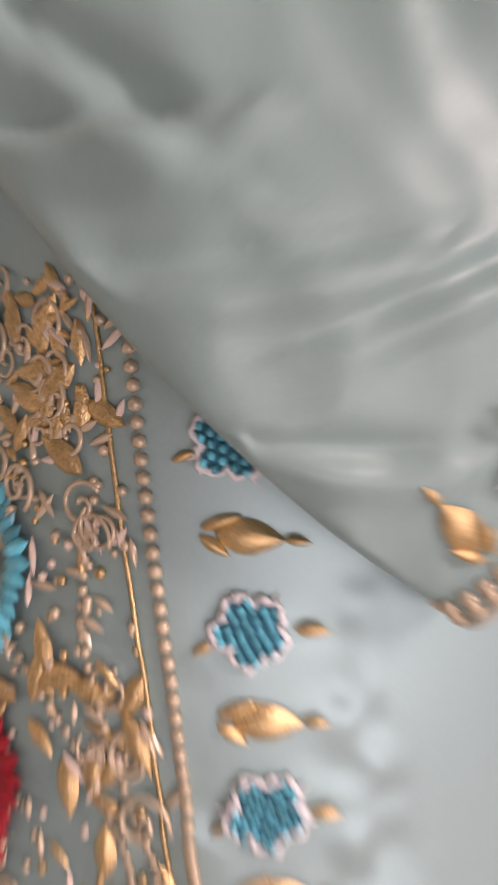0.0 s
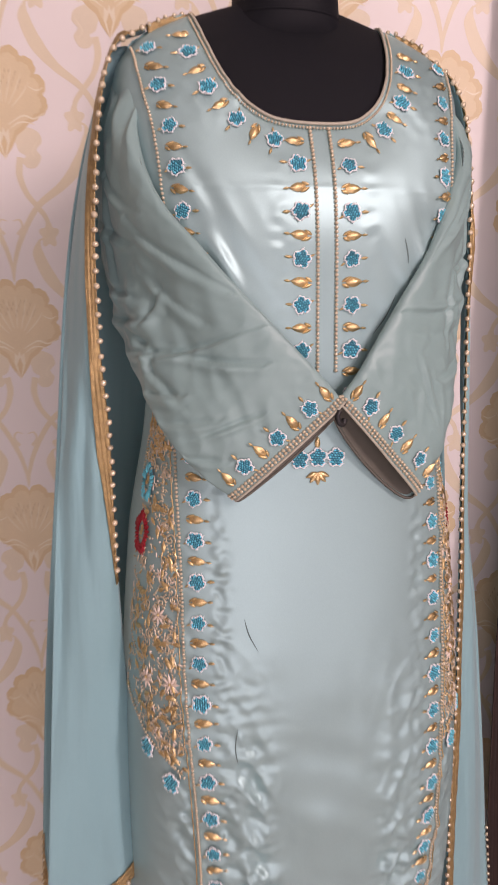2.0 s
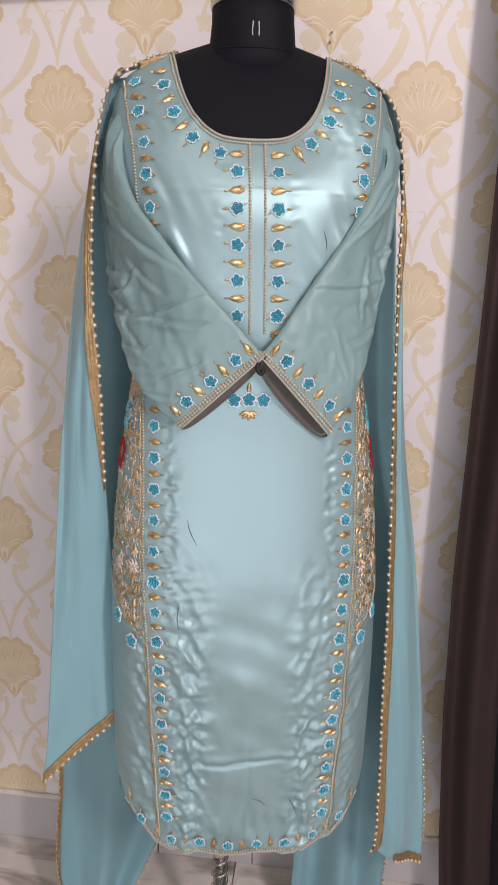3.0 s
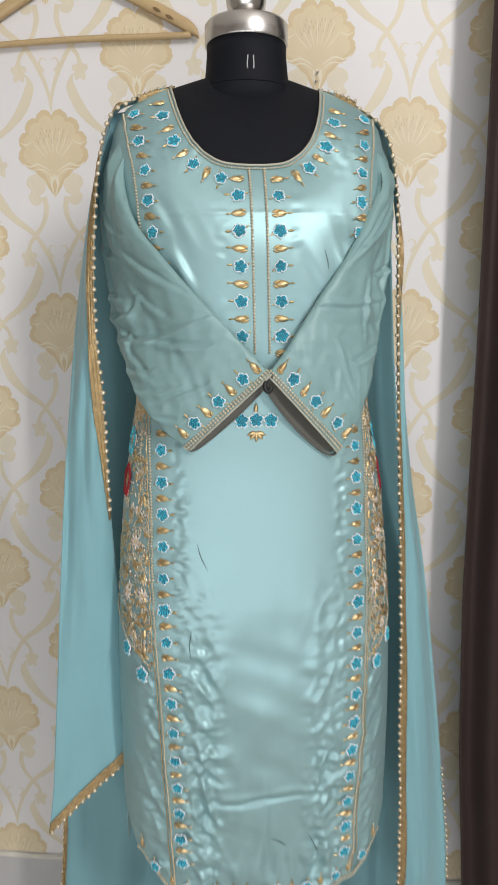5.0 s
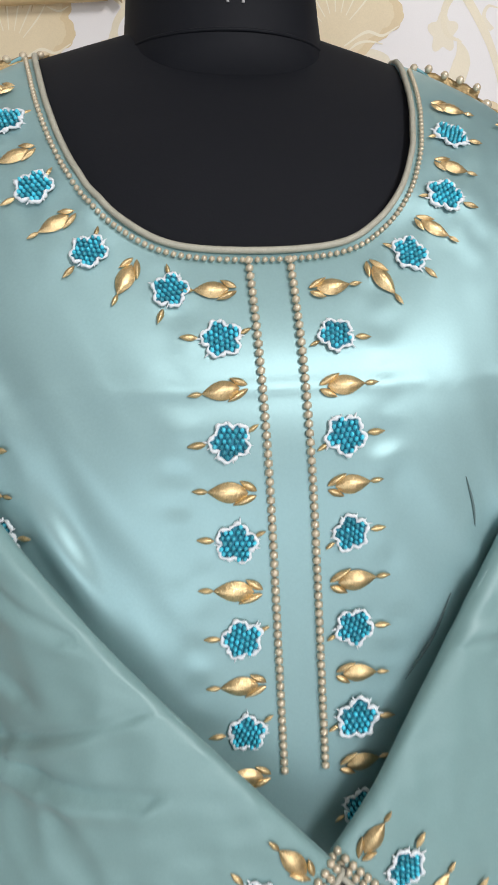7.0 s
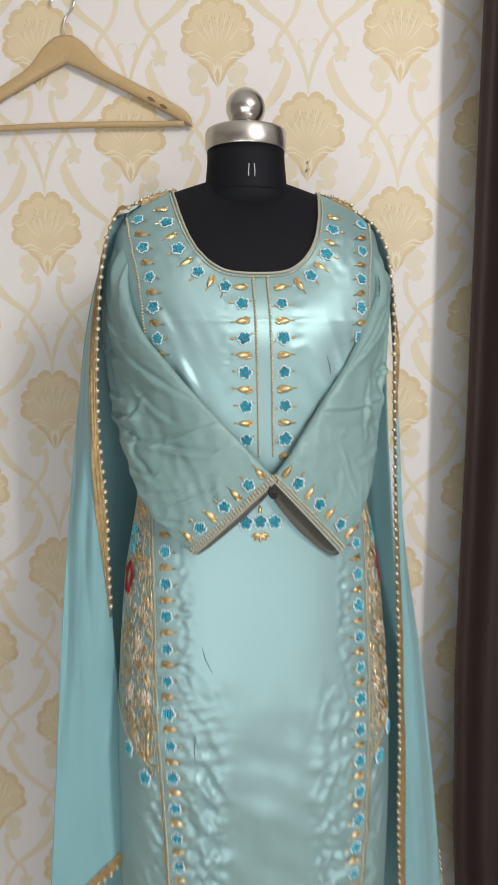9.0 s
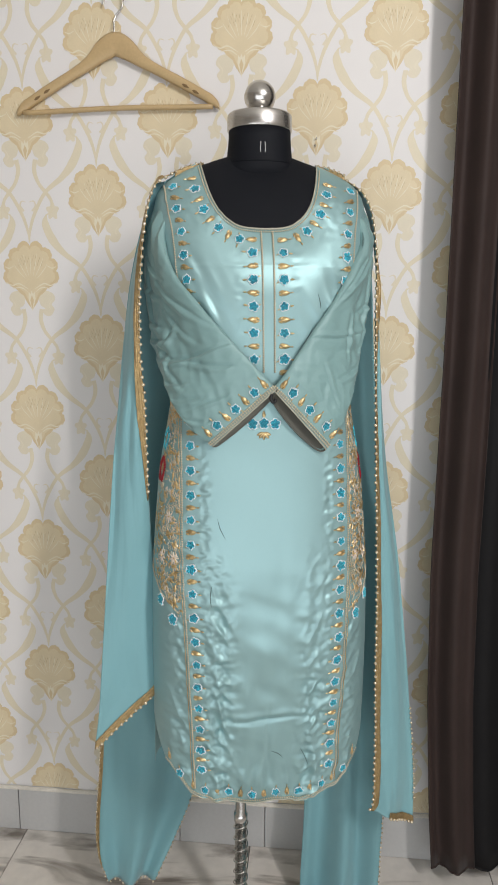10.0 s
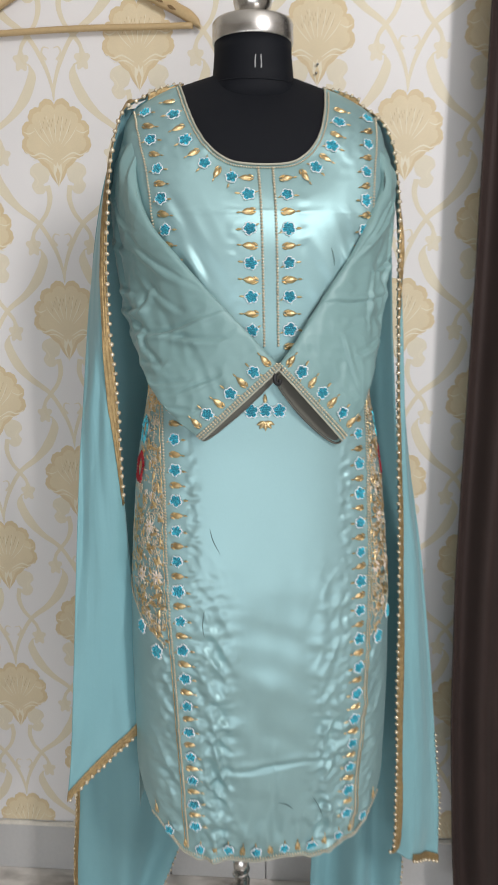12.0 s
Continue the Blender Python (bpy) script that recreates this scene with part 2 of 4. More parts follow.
# ------------------------------------------------------------------ room
W_Y = 0.38          # face of the papered wall
bm = bmesh.new()
add_box(bm, -2.4, 2.4, W_Y, W_Y + 0.12, -0.1, 2.75)
wall = tagged(part("wall_north", bm, M_PAPER, None, "cream damask wallpapered wall with pale gold flowers", smooth=False), category="wall", kind="structure")
# unseen walls added to close the room; mid-tone to deepen shadows
for nm, x0, x1, y0, y1 in (("bounce_wall_west", -2.5, -2.4, -3.1, W_Y + 0.12), ("bounce_wall_east", 2.4, 2.5, -3.1, W_Y + 0.12), ("bounce_wall_south", -2.4, 2.4, -3.1, -3.0)):
    bm = bmesh.new()
    add_box(bm, x0, x1, y0, y1, -0.1, 2.75)
    tagged(part(nm, bm, M_PLASTER, None, "unseen mid-tone room wall added to shape fill and reflections", smooth=False), category="wall", kind="structure")
# unseen ceiling added as a pale bounce surface
bm = bmesh.new()
add_box(bm, -2.5, 2.5, -3.1, W_Y + 0.12, 2.7501, 2.85)
tagged(part("ceiling", bm, M_CEILING, None, "unseen pale ceiling added to bounce light down", smooth=False), category="ceiling", kind="structure")

# floor: dark grout bed with marble slabs on it
bm = bmesh.new()
add_box(bm, -2.4, 2.4, -3.0, W_Y, -0.1, -0.004)
floor = tagged(part("floor", bm, M_GROUT, None, "grey-veined white marble tile floor", smooth=False), category="floor", kind="structure")

# ------------------------------------------------------------------ dress form and garments share one turned frame
TURN = 11
BASE = pose(-0.003, 0.0735, 0, 0, 0, TURN)
HALF = [(0.45, .206), (0.6, .204), (0.75, .204), (0.86, .203), (0.97, .196), (1.08, .186), (1.18, .166), (1.26, .157), (1.36, .166),
        (1.45, .180), (1.50, .186), (1.54, .188), (1.565, .183), (1.585, .168), (1.60, .145), (1.615, .115), (1.625, .085), (1.635, .05)]
FRONT = [(0.45, .160), (0.58, .1755), (0.645, .1835), (0.70, .1890), (0.77, .1920), (0.80, .1915), (0.86, .1860), (0.97, .1730), (1.08, .158), (1.18, .147), (1.26, .143), (1.33, .143),
         (1.40, .1425), (1.45, .1355), (1.50, .114), (1.55, .085), (1.585, .058), (1.61, .035), (1.635, .012)]


def hollow(x, z):
    """Small folds of the satin front, in metres along its normal."""
    k = abs(x)
    mirror = 3.0 if x > 0 else 0.0
    d = 0.0022 * nz(x * 9, z * 7, 1.7)
    low = min(max((1.0 - z) / 0.26, 0), 1)
    side = math.exp(-((k - 0.084) / 0.024) ** 2) + 0.6 * math.exp(-((k - 0.16) / 0.03) ** 2)
    along, cross = 0.45 * k + 0.9 * z, 0.9 * k - 0.45 * z
    d += 0.0120 * low * side * (0.36 - 1.5 * abs(nz(cross * 44 + mirror, along * 19, 4.1 + mirror)))
    d += 0.0045 * low * side * nz(x * 34 + 3, z * 42 - k * 16, 4.1)
    d += 0.0044 * low * side * nz(x * 80, z * 95, 8.1)
    d += 0.0050 * low * nz(x * 14, z * 26 + x * 9, 6.3)
    # long soft pleats running down beside the columns
    d += 0.0042 * low * math.exp(-((k - 0.06) / 0.035) ** 2) * nz(x * 46 + mirror, z * 7, 12.5)
    # fold pressed across the skirt
    bend = 0.656 + 0.004 * math.sin(x * 31)
    d -= 0.0040 * math.exp(-((z - bend) / 0.005) ** 2) * math.exp(-(x / 0.09) ** 2)
    d += 0.0024 * math.exp(-((z - bend - 0.011) / 0.007) ** 2) * math.exp(-(x / 0.09) ** 2)
    hemw = math.exp(-((z - 0.535) / 0.03) ** 2)
    d += 0.0065 * hemw * nz(x * 62, z * 30, 2.2)
    # puckers drawn in by the stitching of the columns, the neck and the armholes
    seam = math.exp(-((k - 0.108) / 0.010) ** 2) + math.exp(-((k - 0.150) / 0.012) ** 2)
    d += 0.0042 * seam * min(max((1.17 - z) / 0.1, 0), 1) * nz(x * 90 + 5, z * 105, 9.4)
    yoke = min(max((z - 1.47) / 0.05, 0), 1) * min(max((k - 0.04) / 0.04, 0), 1)
    d += 0.0026 * yoke * nz(x * 70, z * 85, 2.9)
    placket = math.exp(-((k - 0.045) / 0.010) ** 2) * min(max((z - 1.22) / 0.03, 0), 1)
    d += 0.0010 * placket * nz(x * 60, z * 95, 6.6)
    arm = math.exp(-((k - 0.115 - (z - 1.38) * 0.25) / 0.022) ** 2) * math.exp(-((z - 1.39) / 0.055) ** 2)
    d += 0.014 * arm * nz(x * 55 + z * 30, z * 14, 5.5)
    d += 0.0030 * math.exp(-((k - 0.085) / 0.030) ** 2) * math.exp(-((z - 1.36) / 0.08) ** 2) * nz(x * 50 + z * 22, z * 12, 7.1)
    d += 0.0005 * math.exp(-((z - 1.437) / 0.003) ** 2)
    d += 0.0060 * low * side * nz(x * 15 + 1, z * 78 + 6 * k, 3.3)
    d += 0.0034 * low * math.exp(-(x / 0.07) ** 2) * nz(x * 30, z * 16, 7.7)
    d -= 0.0014 * math.exp(-((x - 0.002) / 0.004) ** 2) * min(max((0.72 - z) / 0.1, 0), 1)
    return d


def front_y(x, z, folds=True):
    a, b = lerp(HALF, z), lerp(FRONT, z)
    k = min(abs(x) / a, 1.0)
    y = -b * max(1 - k ** 3, 0) ** (1 / 3)
    return y - (hollow(x, z) * (1 - k ** 6) if folds else 0)


def back_y(x, z):
    a = lerp(HALF, z)
    b = lerp(FRONT, z) * 0.72
    k = min(abs(x) / a, 1.0)
    return b * max(1 - k ** 2.6, 0) ** (1 / 2.6)


def front_frame(x, z, lift=0.0):
    """Place and turn on the front: local x along the cloth, z up, -y outwards."""
    e = 0.002
    p = Vector((x, front_y(x, z, False), z))
    du = Vector((2 * e, front_y(x + e, z, False) - front_y(x - e, z, False), 0))
    dv = Vector((0, front_y(x, z + e, False) - front_y(x, z - e, False), 2 * e))
    n = du.cross(dv).normalized()          # outwards, towards -y
    q = p + n * (lift + max(hollow(x, z), 0))
    yy = -n
    xx = du.normalized()
    zz = xx.cross(yy).normalized()
    m = Matrix((xx, yy, zz)).transposed().to_4x4()
    m.translation = q
    return m


# ---- dress form: one plain mesh (cover, steel collar, knob, pole, foot)
def rings(profile, sides=40, power=2.0):
    """Verts and faces of stacked rings (z, half width, half depth, y shift)."""
    V = []
    for z, a, b, s in profile:
        for k in range(sides):
            t = 2 * math.pi * k / sides
            c, q = math.cos(t), math.sin(t)
            r = (abs(c) ** power + abs(q) ** power) ** (-1 / power)
            V.append((a * r * c, s + b * r * q, z))
    F = []
    for i in range(len(profile) - 1):
        for k in range(sides):
            m = (k + 1) % sides
            F.append((i * sides + k, i * sides + m, (i + 1) * sides + m, (i + 1) * sides + k))
    F.append(tuple(range(sides))[::-1])
    F.append(tuple((len(profile) - 1) * sides + k for k in range(sides)))
    return V, F


def build_form():
    V, F = [], []
    nu, nv = 73, 90
    for sgn in (1, 0):
        base = len(V)
        for i in range(nu):
            s = -1 + 2 * i / (nu - 1)
            for j in range(nv):
                z = 0.74 + (1.634 - 0.74) * j / (nv - 1)
                a = lerp(HALF, z) * 0.962
                x = a * math.sin(s * math.pi / 2)
                y = front_y(x / 0.962, z, False) * 0.945 if sgn else back_y(x / 0.962, z) * 0.945
                V.append((x, y, z))
        F += grid_faces(nu, nv, base=base, flip=not sgn)
    body = (V, F, 0)
    neck = rings([(1.560, .050, .020, .010), (1.585, .066, .040, .008), (1.602, .067, .0520, .006), (1.614, .0630, .0555, .006), (1.624, .0590, .0545, .006),
                  (1.645, .0568, .0535, .006), (1.662, .0552, .0525, .006), (1.680, .0548, .0520, .006)], 48)
    seam = tube([(.0592 * math.cos(t), .006 + .0552 * math.sin(t), 1.6235 + .0045 * math.sin(t)) for t in np.linspace(0, 2 * math.pi, 60)], 0.0012, 6)
    collar = rings([(1.6765, .0555, .0535, .006), (1.677, .0568, .0545, .006), (1.6785, .0574, .0550, .006), (1.7015, .0572, .0548, .006), (1.7045, .0555, .0535, .006), (1.706, .0500, .0480, .006)], 56)
    stem = rings([(1.705, .024, .024, .006), (1.7085, .0225, .0225, .006), (1.711, .0165, .0165, .006), (1.716, .0160, .0160, .006), (1.720, .018, .018, .006)], 28)
    knob = rings([(1.7355 + .0275 * math.sin(t), max(.0275 * math.cos(t), .0004), max(.0275 * math.cos(t), .0004), .006)
                  for t in np.linspace(-1.3, math.pi / 2, 22)], 36)
    px, py = -0.028, 0.02
    pole = rings([(.0, .0, .0, 0)], 3) and ([(x + px, y + py, z) for x, y, z in rings(
        [(.012, .0122, .0122, 0), (.30, .0122, .0122, 0), (.302, .0145, .0145, 0), (.318, .0145, .0145, 0), (.32, .0112, .0112, 0), (.78, .0112, .0112, 0)], 28)[0]],
        rings([(0, 1, 1, 0)] * 6, 28)[1])
    foot = ([(x + px, y + py, z) for x, y, z in rings([(.0, .112, .112, 0), (.008, .112, .112, 0), (.014, .09, .09, 0), (.02, .03, .03, 0), (.05, .02, .02, 0)], 40)[0]],
            rings([(0, 1, 1, 0)] * 5, 40)[1])
    wire = []
    for k in range(210):
        t = k / 209
        ang = t * 2 * math.pi * 10
        wire.append((px + .0150 * math.cos(ang), py + .0150 * math.sin(ang), .03 + .268 * t))
    coil = tube(wire, 0.0013, 6)
    pieces = [body, (*neck, 0), (*seam, 0), (*collar, 1), (*stem, 1), (*knob, 1), (*pole, 1), (*foot, 1), (*coil, 1)]
    for x0, lean in ((-0.0040, -0.0004), (0.0040, 0.0003)):
        stroke = []
        for k in range(9):
            z = 1.6325 + 0.0165 * k / 8
            x = x0 + lean * math.sin(k / 8 * math.pi * 1.5)
            stroke.append((x, .006 - .0540 * math.sqrt(max(1 - (x / .057) ** 2, 0)) - 0.0004, z))
        pieces.append((*tube(stroke, 0.0009, 5), 2))
    V, F, I = joined(pieces)
    ob = mesh_object("dress_form", V, F, [M_FORM, M_STEEL, M_CHALK], index=I)
    ob.matrix_world = BASE
    return tagged(ob, "black cloth-covered dress form with steel neck cap and pole", "dress form")


build_form()

# ------------------------------------------------------------------ kurta
kurta = new("kurta")
kurta.matrix_world = BASE
tagged(kurta, "aqua satin kurta with gold and turquoise beadwork on the dress form", "tunic")


def hem_z(x):
    k = abs(x)
    z = 0.479 + 0.9 * min(k, 0.14) ** 2 + 0.0025 * math.sin(x * 70)
    if k > 0.135:
        z += (k - 0.135) * 1.15 + max(k - 0.18, 0) * 1.2
    return z


NECK = [(0.0, 1.497), (0.037, 1.500), (0.058, 1.511), (0.074, 1.528), (0.085, 1.549), (0.093, 1.573), (0.0985, 1.597), (0.103, 1.620)]


def shoulder_z(x):
    k = abs(x)
    return float(np.interp(k, [.085, .115, .145, .168, .183, .188], [1.625, 1.615, 1.600, 1.585, 1.565, 1.54]))


def top_z(x):
    k = abs(x + 0.004)
    return float(np.interp(k, [q[0] for q in NECK], [q[1] for q in NECK])) if k < 0.103 else shoulder_z(x)


def kurta_front():
    nu, nv = 261, 460
    V = []
    for i in range(nu):
        s = math.sin((-1 + 2 * i / (nu - 1)) * math.pi / 2)
        zt = 1.45
        while zt < 1.633 and zt < top_z(s * lerp(HALF, zt)):
            zt += 0.0005
        zb = hem_z(s * lerp(HALF, 0.5))
        for j in range(nv):
            z = zb + (zt - zb) * j / (nv - 1)
            # keep the column inside the outline; it leans towards its own top end
            xx = s * lerp(HALF, z)
            V.append((xx, front_y(xx, z), z))
    ob = mesh_object("front_panel", V, grid_faces(nu, nv), [M_SATIN], kurta, "glossy aqua satin front panel")
    sol = ob.modifiers.new("thickness", "SOLIDIFY")
    sol.thickness, sol.offset = 0.0012, -1
    return ob


kurta_front()


def kurta_back():
    nu, nv = 81, 100
    V = []
    for i in range(nu):
        s = math.sin((-1 + 2 * i / (nu - 1)) * math.pi / 2)
        zt = 1.612 if abs(s) < 0.6 else shoulder_z(s * 0.188)
        for j in range(nv):
            z = 0.462 + (zt - 0.462) * j / (nv - 1)
            x = s * lerp(HALF, z)
            V.append((x, back_y(x, z) + 0.002 * nz(x * 12, z * 8, 3), z))
    ob = mesh_object("back_panel", V, grid_faces(nu, nv, flip=True), [M_SATIN], kurta, "plain aqua satin back panel")
    sol = ob.modifiers.new("thickness", "SOLIDIFY")
    sol.thickness, sol.offset = 0.0012, -1


kurta_back()

# ---- sleeves: outer and inner edge of each laid-over sleeve (x, y, z)
SLEEVE_L = (
    [(-.180, -.002, 1.562), (-.198, .006, 1.479), (-.200, .010, 1.391), (-.192, -.020, 1.320), (-.177, -.070, 1.260), (-.156, -.122, 1.206), (-.126, -.146, 1.169), (-.092, -.156, 1.142)],
    [(-.150, -.045, 1.555), (-.172, -.080, 1.492), (-.157, -.112, 1.430), (-.122, -.140, 1.383), (-.083, -.158, 1.338), (-.047, -.168, 1.300), (-.016, -.174, 1.267), (.010, -.176, 1.238)])
SLEEVE_R = (
    [(.181, -.002, 1.555), (.197, -.006, 1.494), (.196, -.025, 1.423), (.178, -.062, 1.344), (.163, -.100, 1.277), (.147, -.130, 1.222), (.128, -.148, 1.176), (.098, -.156, 1.134)],
    [(.150, -.045, 1.552), (.172, -.080, 1.490), (.148, -.110, 1.438), (.114, -.138, 1.385), (.079, -.152, 1.339), (.050, -.160, 1.298), (.028, -.166, 1.266), (.005, -.168, 1.237)])
THICK = [.010, .012, .013, .013, .0125, .012, .0105, .0095]


FOLDS_L = [((.44, -.95), (.50, -.30), .0060), ((.50, -.30), (.47, .10), .0040), ((.53, -.80), (.60, -.20), .0060), ((.60, -.20), (.74, .55), .0050),
           ((.30, .30), (.55, .85), .0040), ((.20, -.2), (.42, -.6), .0045), ((.62, -.9), (.68, -.45), .0050), ((.70, -.85), (.78, -.3), .004), ((.36, -.9), (.44, -.35), .0055),
           ((.56, -.85), (.66, .80), .0036), ((.47, -.70), (.56, -.50), .0050), ((.56, -.50), (.60, -.62), .0045), ((.60, -.62), (.70, -.52), .0045),
           ((.40, .05), (.58, .35), .0030), ((.24, -.75), (.34, .1), .0040), ((.14, -.5), (.30, .55), .0035), ((.78, -.6), (.84, .1), .0030), ((.80, -.9), (.88, -.6), .0035)]
FOLDS_R = [((.30, -.2), (.52, -.75), .0050), ((.46, .2), (.60, -.35), .0040), ((.20, .1), (.38, .75), .0045), ((.58, -.9), (.70, -.35), .0040), ((.34, -.85), (.42, -.2), .0045),
           ((.62, .85), (.48, -.55), .0030), ((.70, .2), (.80, -.5), .0026), ((.24, .6), (.46, .9), .0035)]


def crease_depth(s, c, folds):
    """Sharp shallow folds along short lines on the flat of a sleeve."""
    d = 0.0
    for (s0, c0), (s1, c1), deep in folds:
        ax, ay, bx, by, px, py = s0 * .42, c0 * .055, s1 * .42, c1 * .055, s * .42, c * .055
        t = min(max(((px - ax) * (bx - ax) + (py - ay) * (by - ay)) / ((bx - ax) ** 2 + (by - ay) ** 2), 0), 1)
        qx, qy = px - ax - t * (bx - ax), py - ay - t * (by - ay)
        side = qx * (by - ay) - qy * (bx - ax)
        q = math.copysign(math.hypot(qx, qy), side)
        fade = math.sin(math.pi * min(max(t, 0.08), 0.92)) ** 0.6
        d += deep * fade * 0.85 * (1.1 * math.exp(-((q - .0042) / .0045) ** 2) - math.exp(-((q + .0012) / .0026) ** 2))
    return d


class Sleeve:
    def __init__(self, edges, side, seed):
        self.n = 90
        self.o, self.i = spline(edges[0], self.n), spline(edges[1], self.n)
        self.t = spline([(q, 0) for q in THICK], self.n)[:, 0]
        self.side, self.seed = side, seed

    def point(self, s, phi):
        """phi 0: inner (upper) edge, pi: outer edge, pi/2: front."""
        f = min(max(s, 0), 1) * (self.n - 1)
        k = min(int(f), self.n - 2)
        w = f - k
        o, i, t = (q[k] * (1 - w) + q[k + 1] * w for q in (self.o, self.i, self.t))
        c, h = (o + i) / 2, (i - o) / 2
        axis = ((self.o[k + 1] + self.i[k + 1]) - (self.o[k] + self.i[k]))
        nrm = np.cross(h, axis)
        nrm /= np.linalg.norm(nrm) + 1e-9
        if nrm[1] > 0:
            nrm = -nrm
        cs, sn = math.cos(phi), math.sin(phi)
        r = (abs(cs) ** 2.7 + abs(sn) ** 2.7) ** (-1 / 2.7)
        across = c + h * r * cs
        p = across + nrm * t * r * sn * (1.0 if sn > 0 else 0.8)
        # folds: soft ones along the arm and hard ones at the elbow
        hl = np.linalg.norm(h) * cs
        wv = 0.0030 * nz(s * 2.6 + self.seed, hl * 34 + s * 2, self.seed) + 0.0016 * nz(s * 13 + hl * 30, hl * 40 + self.seed, 3)
        wv -= 0.0035 * math.exp(-((s - 0.60 - hl * 1.6) / 0.018) ** 2) * (0.5 - 0.5 * cs)
        wv *= 0.25 + 0.75 * sn * sn
        wv += crease_depth(s, cs, FOLDS_L if self.side < 0 else FOLDS_R) * max(sn, 0) ** 0.5
        elbow = max(sn, 0) ** 0.7 * 0.55 * math.exp(-((s - 0.47) / 0.10) ** 2) * max(0.0, -cs * 0.7 + 0.35)
        wv += 0.0050 * (0.3 - abs(nz(s * 11 + hl * 38, hl * 22 - s * 5, self.seed + 2))) * (0.6 - 0.4 * cs)
        wv += 0.0008 * nz(s * 30 - hl * 60, hl * 70 + s * 12, self.seed + 4)
        wv += 0.026 * elbow * nz(s * 21 + hl * 26, hl * 20 - s * 6, self.seed + 7)
        upper = math.exp(-((s - 0.12) / 0.08) ** 2)
        wv += 0.006 * upper * nz(hl * 75 + self.seed, s * 9, 9)
        p = p + nrm * wv * (1 if sn > 0 else -0.4) * (1 - 0.75 * max(s - 0.85, 0) / 0.15)
        if sn < 0:                      # the under layer runs a little past the upper one
            p = p + axis / (np.linalg.norm(axis) + 1e-9) * (0.009 if self.side < 0 else 0.017) * (-sn) * max(s - 0.8, 0) / 0.2
        return p

    def pose_at(self, s, phi, lift=0.0):
        e = 0.004
        p = Vector(self.point(s, phi))
        du = Vector(self.point(s, phi - 3 * e) - self.point(s, phi + 3 * e))
        dv = Vector(self.point(min(s + e, 1), phi) - self.point(s - e, phi))
        n = du.cross(dv).normalized()
        if n.y > 0:
            n = -n
        zz = -dv.normalized()           # up the arm
        yy = -n
        xx = yy.cross(zz).normalized()
        zz = xx.cross(yy).normalized()
        m = Matrix((xx, yy, zz)).transposed().to_4x4()
        m.translation = p + n * lift
        return m

    def build(self, label):
        nu, nv = 150, 300
        V = []
        for a in range(nu):
            phi = 2 * math.pi * a / nu
            for j in range(nv):
                V.append(self.point(j / (nv - 1), phi))
        F = grid_faces(nu, nv, closed=True, flip=self.side > 0)
        ob = mesh_object("sleeve", V, F, [M_SLEEVE], kurta, label)
        # cuff lining; its dark colour stands for the shade inside the opening
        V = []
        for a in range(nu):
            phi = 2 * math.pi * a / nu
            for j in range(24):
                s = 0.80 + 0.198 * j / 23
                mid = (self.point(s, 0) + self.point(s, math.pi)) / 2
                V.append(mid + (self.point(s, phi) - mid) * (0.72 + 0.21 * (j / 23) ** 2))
        mesh_object("cuff_lining", V, grid_faces(nu, 24, closed=True, flip=self.side < 0), [M_LINING_SHADE], ob, "sleeve lining coloured dark for the shade inside the cuff")
        return ob


sleeve_l, sleeve_r = Sleeve(SLEEVE_L, -1, 2.0), Sleeve(SLEEVE_R, 1, 11.0)
arm_l = sleeve_l.build("aqua crepe sleeve folded across the waist")
arm_r = sleeve_r.build("aqua crepe sleeve tucked under the other cuff")

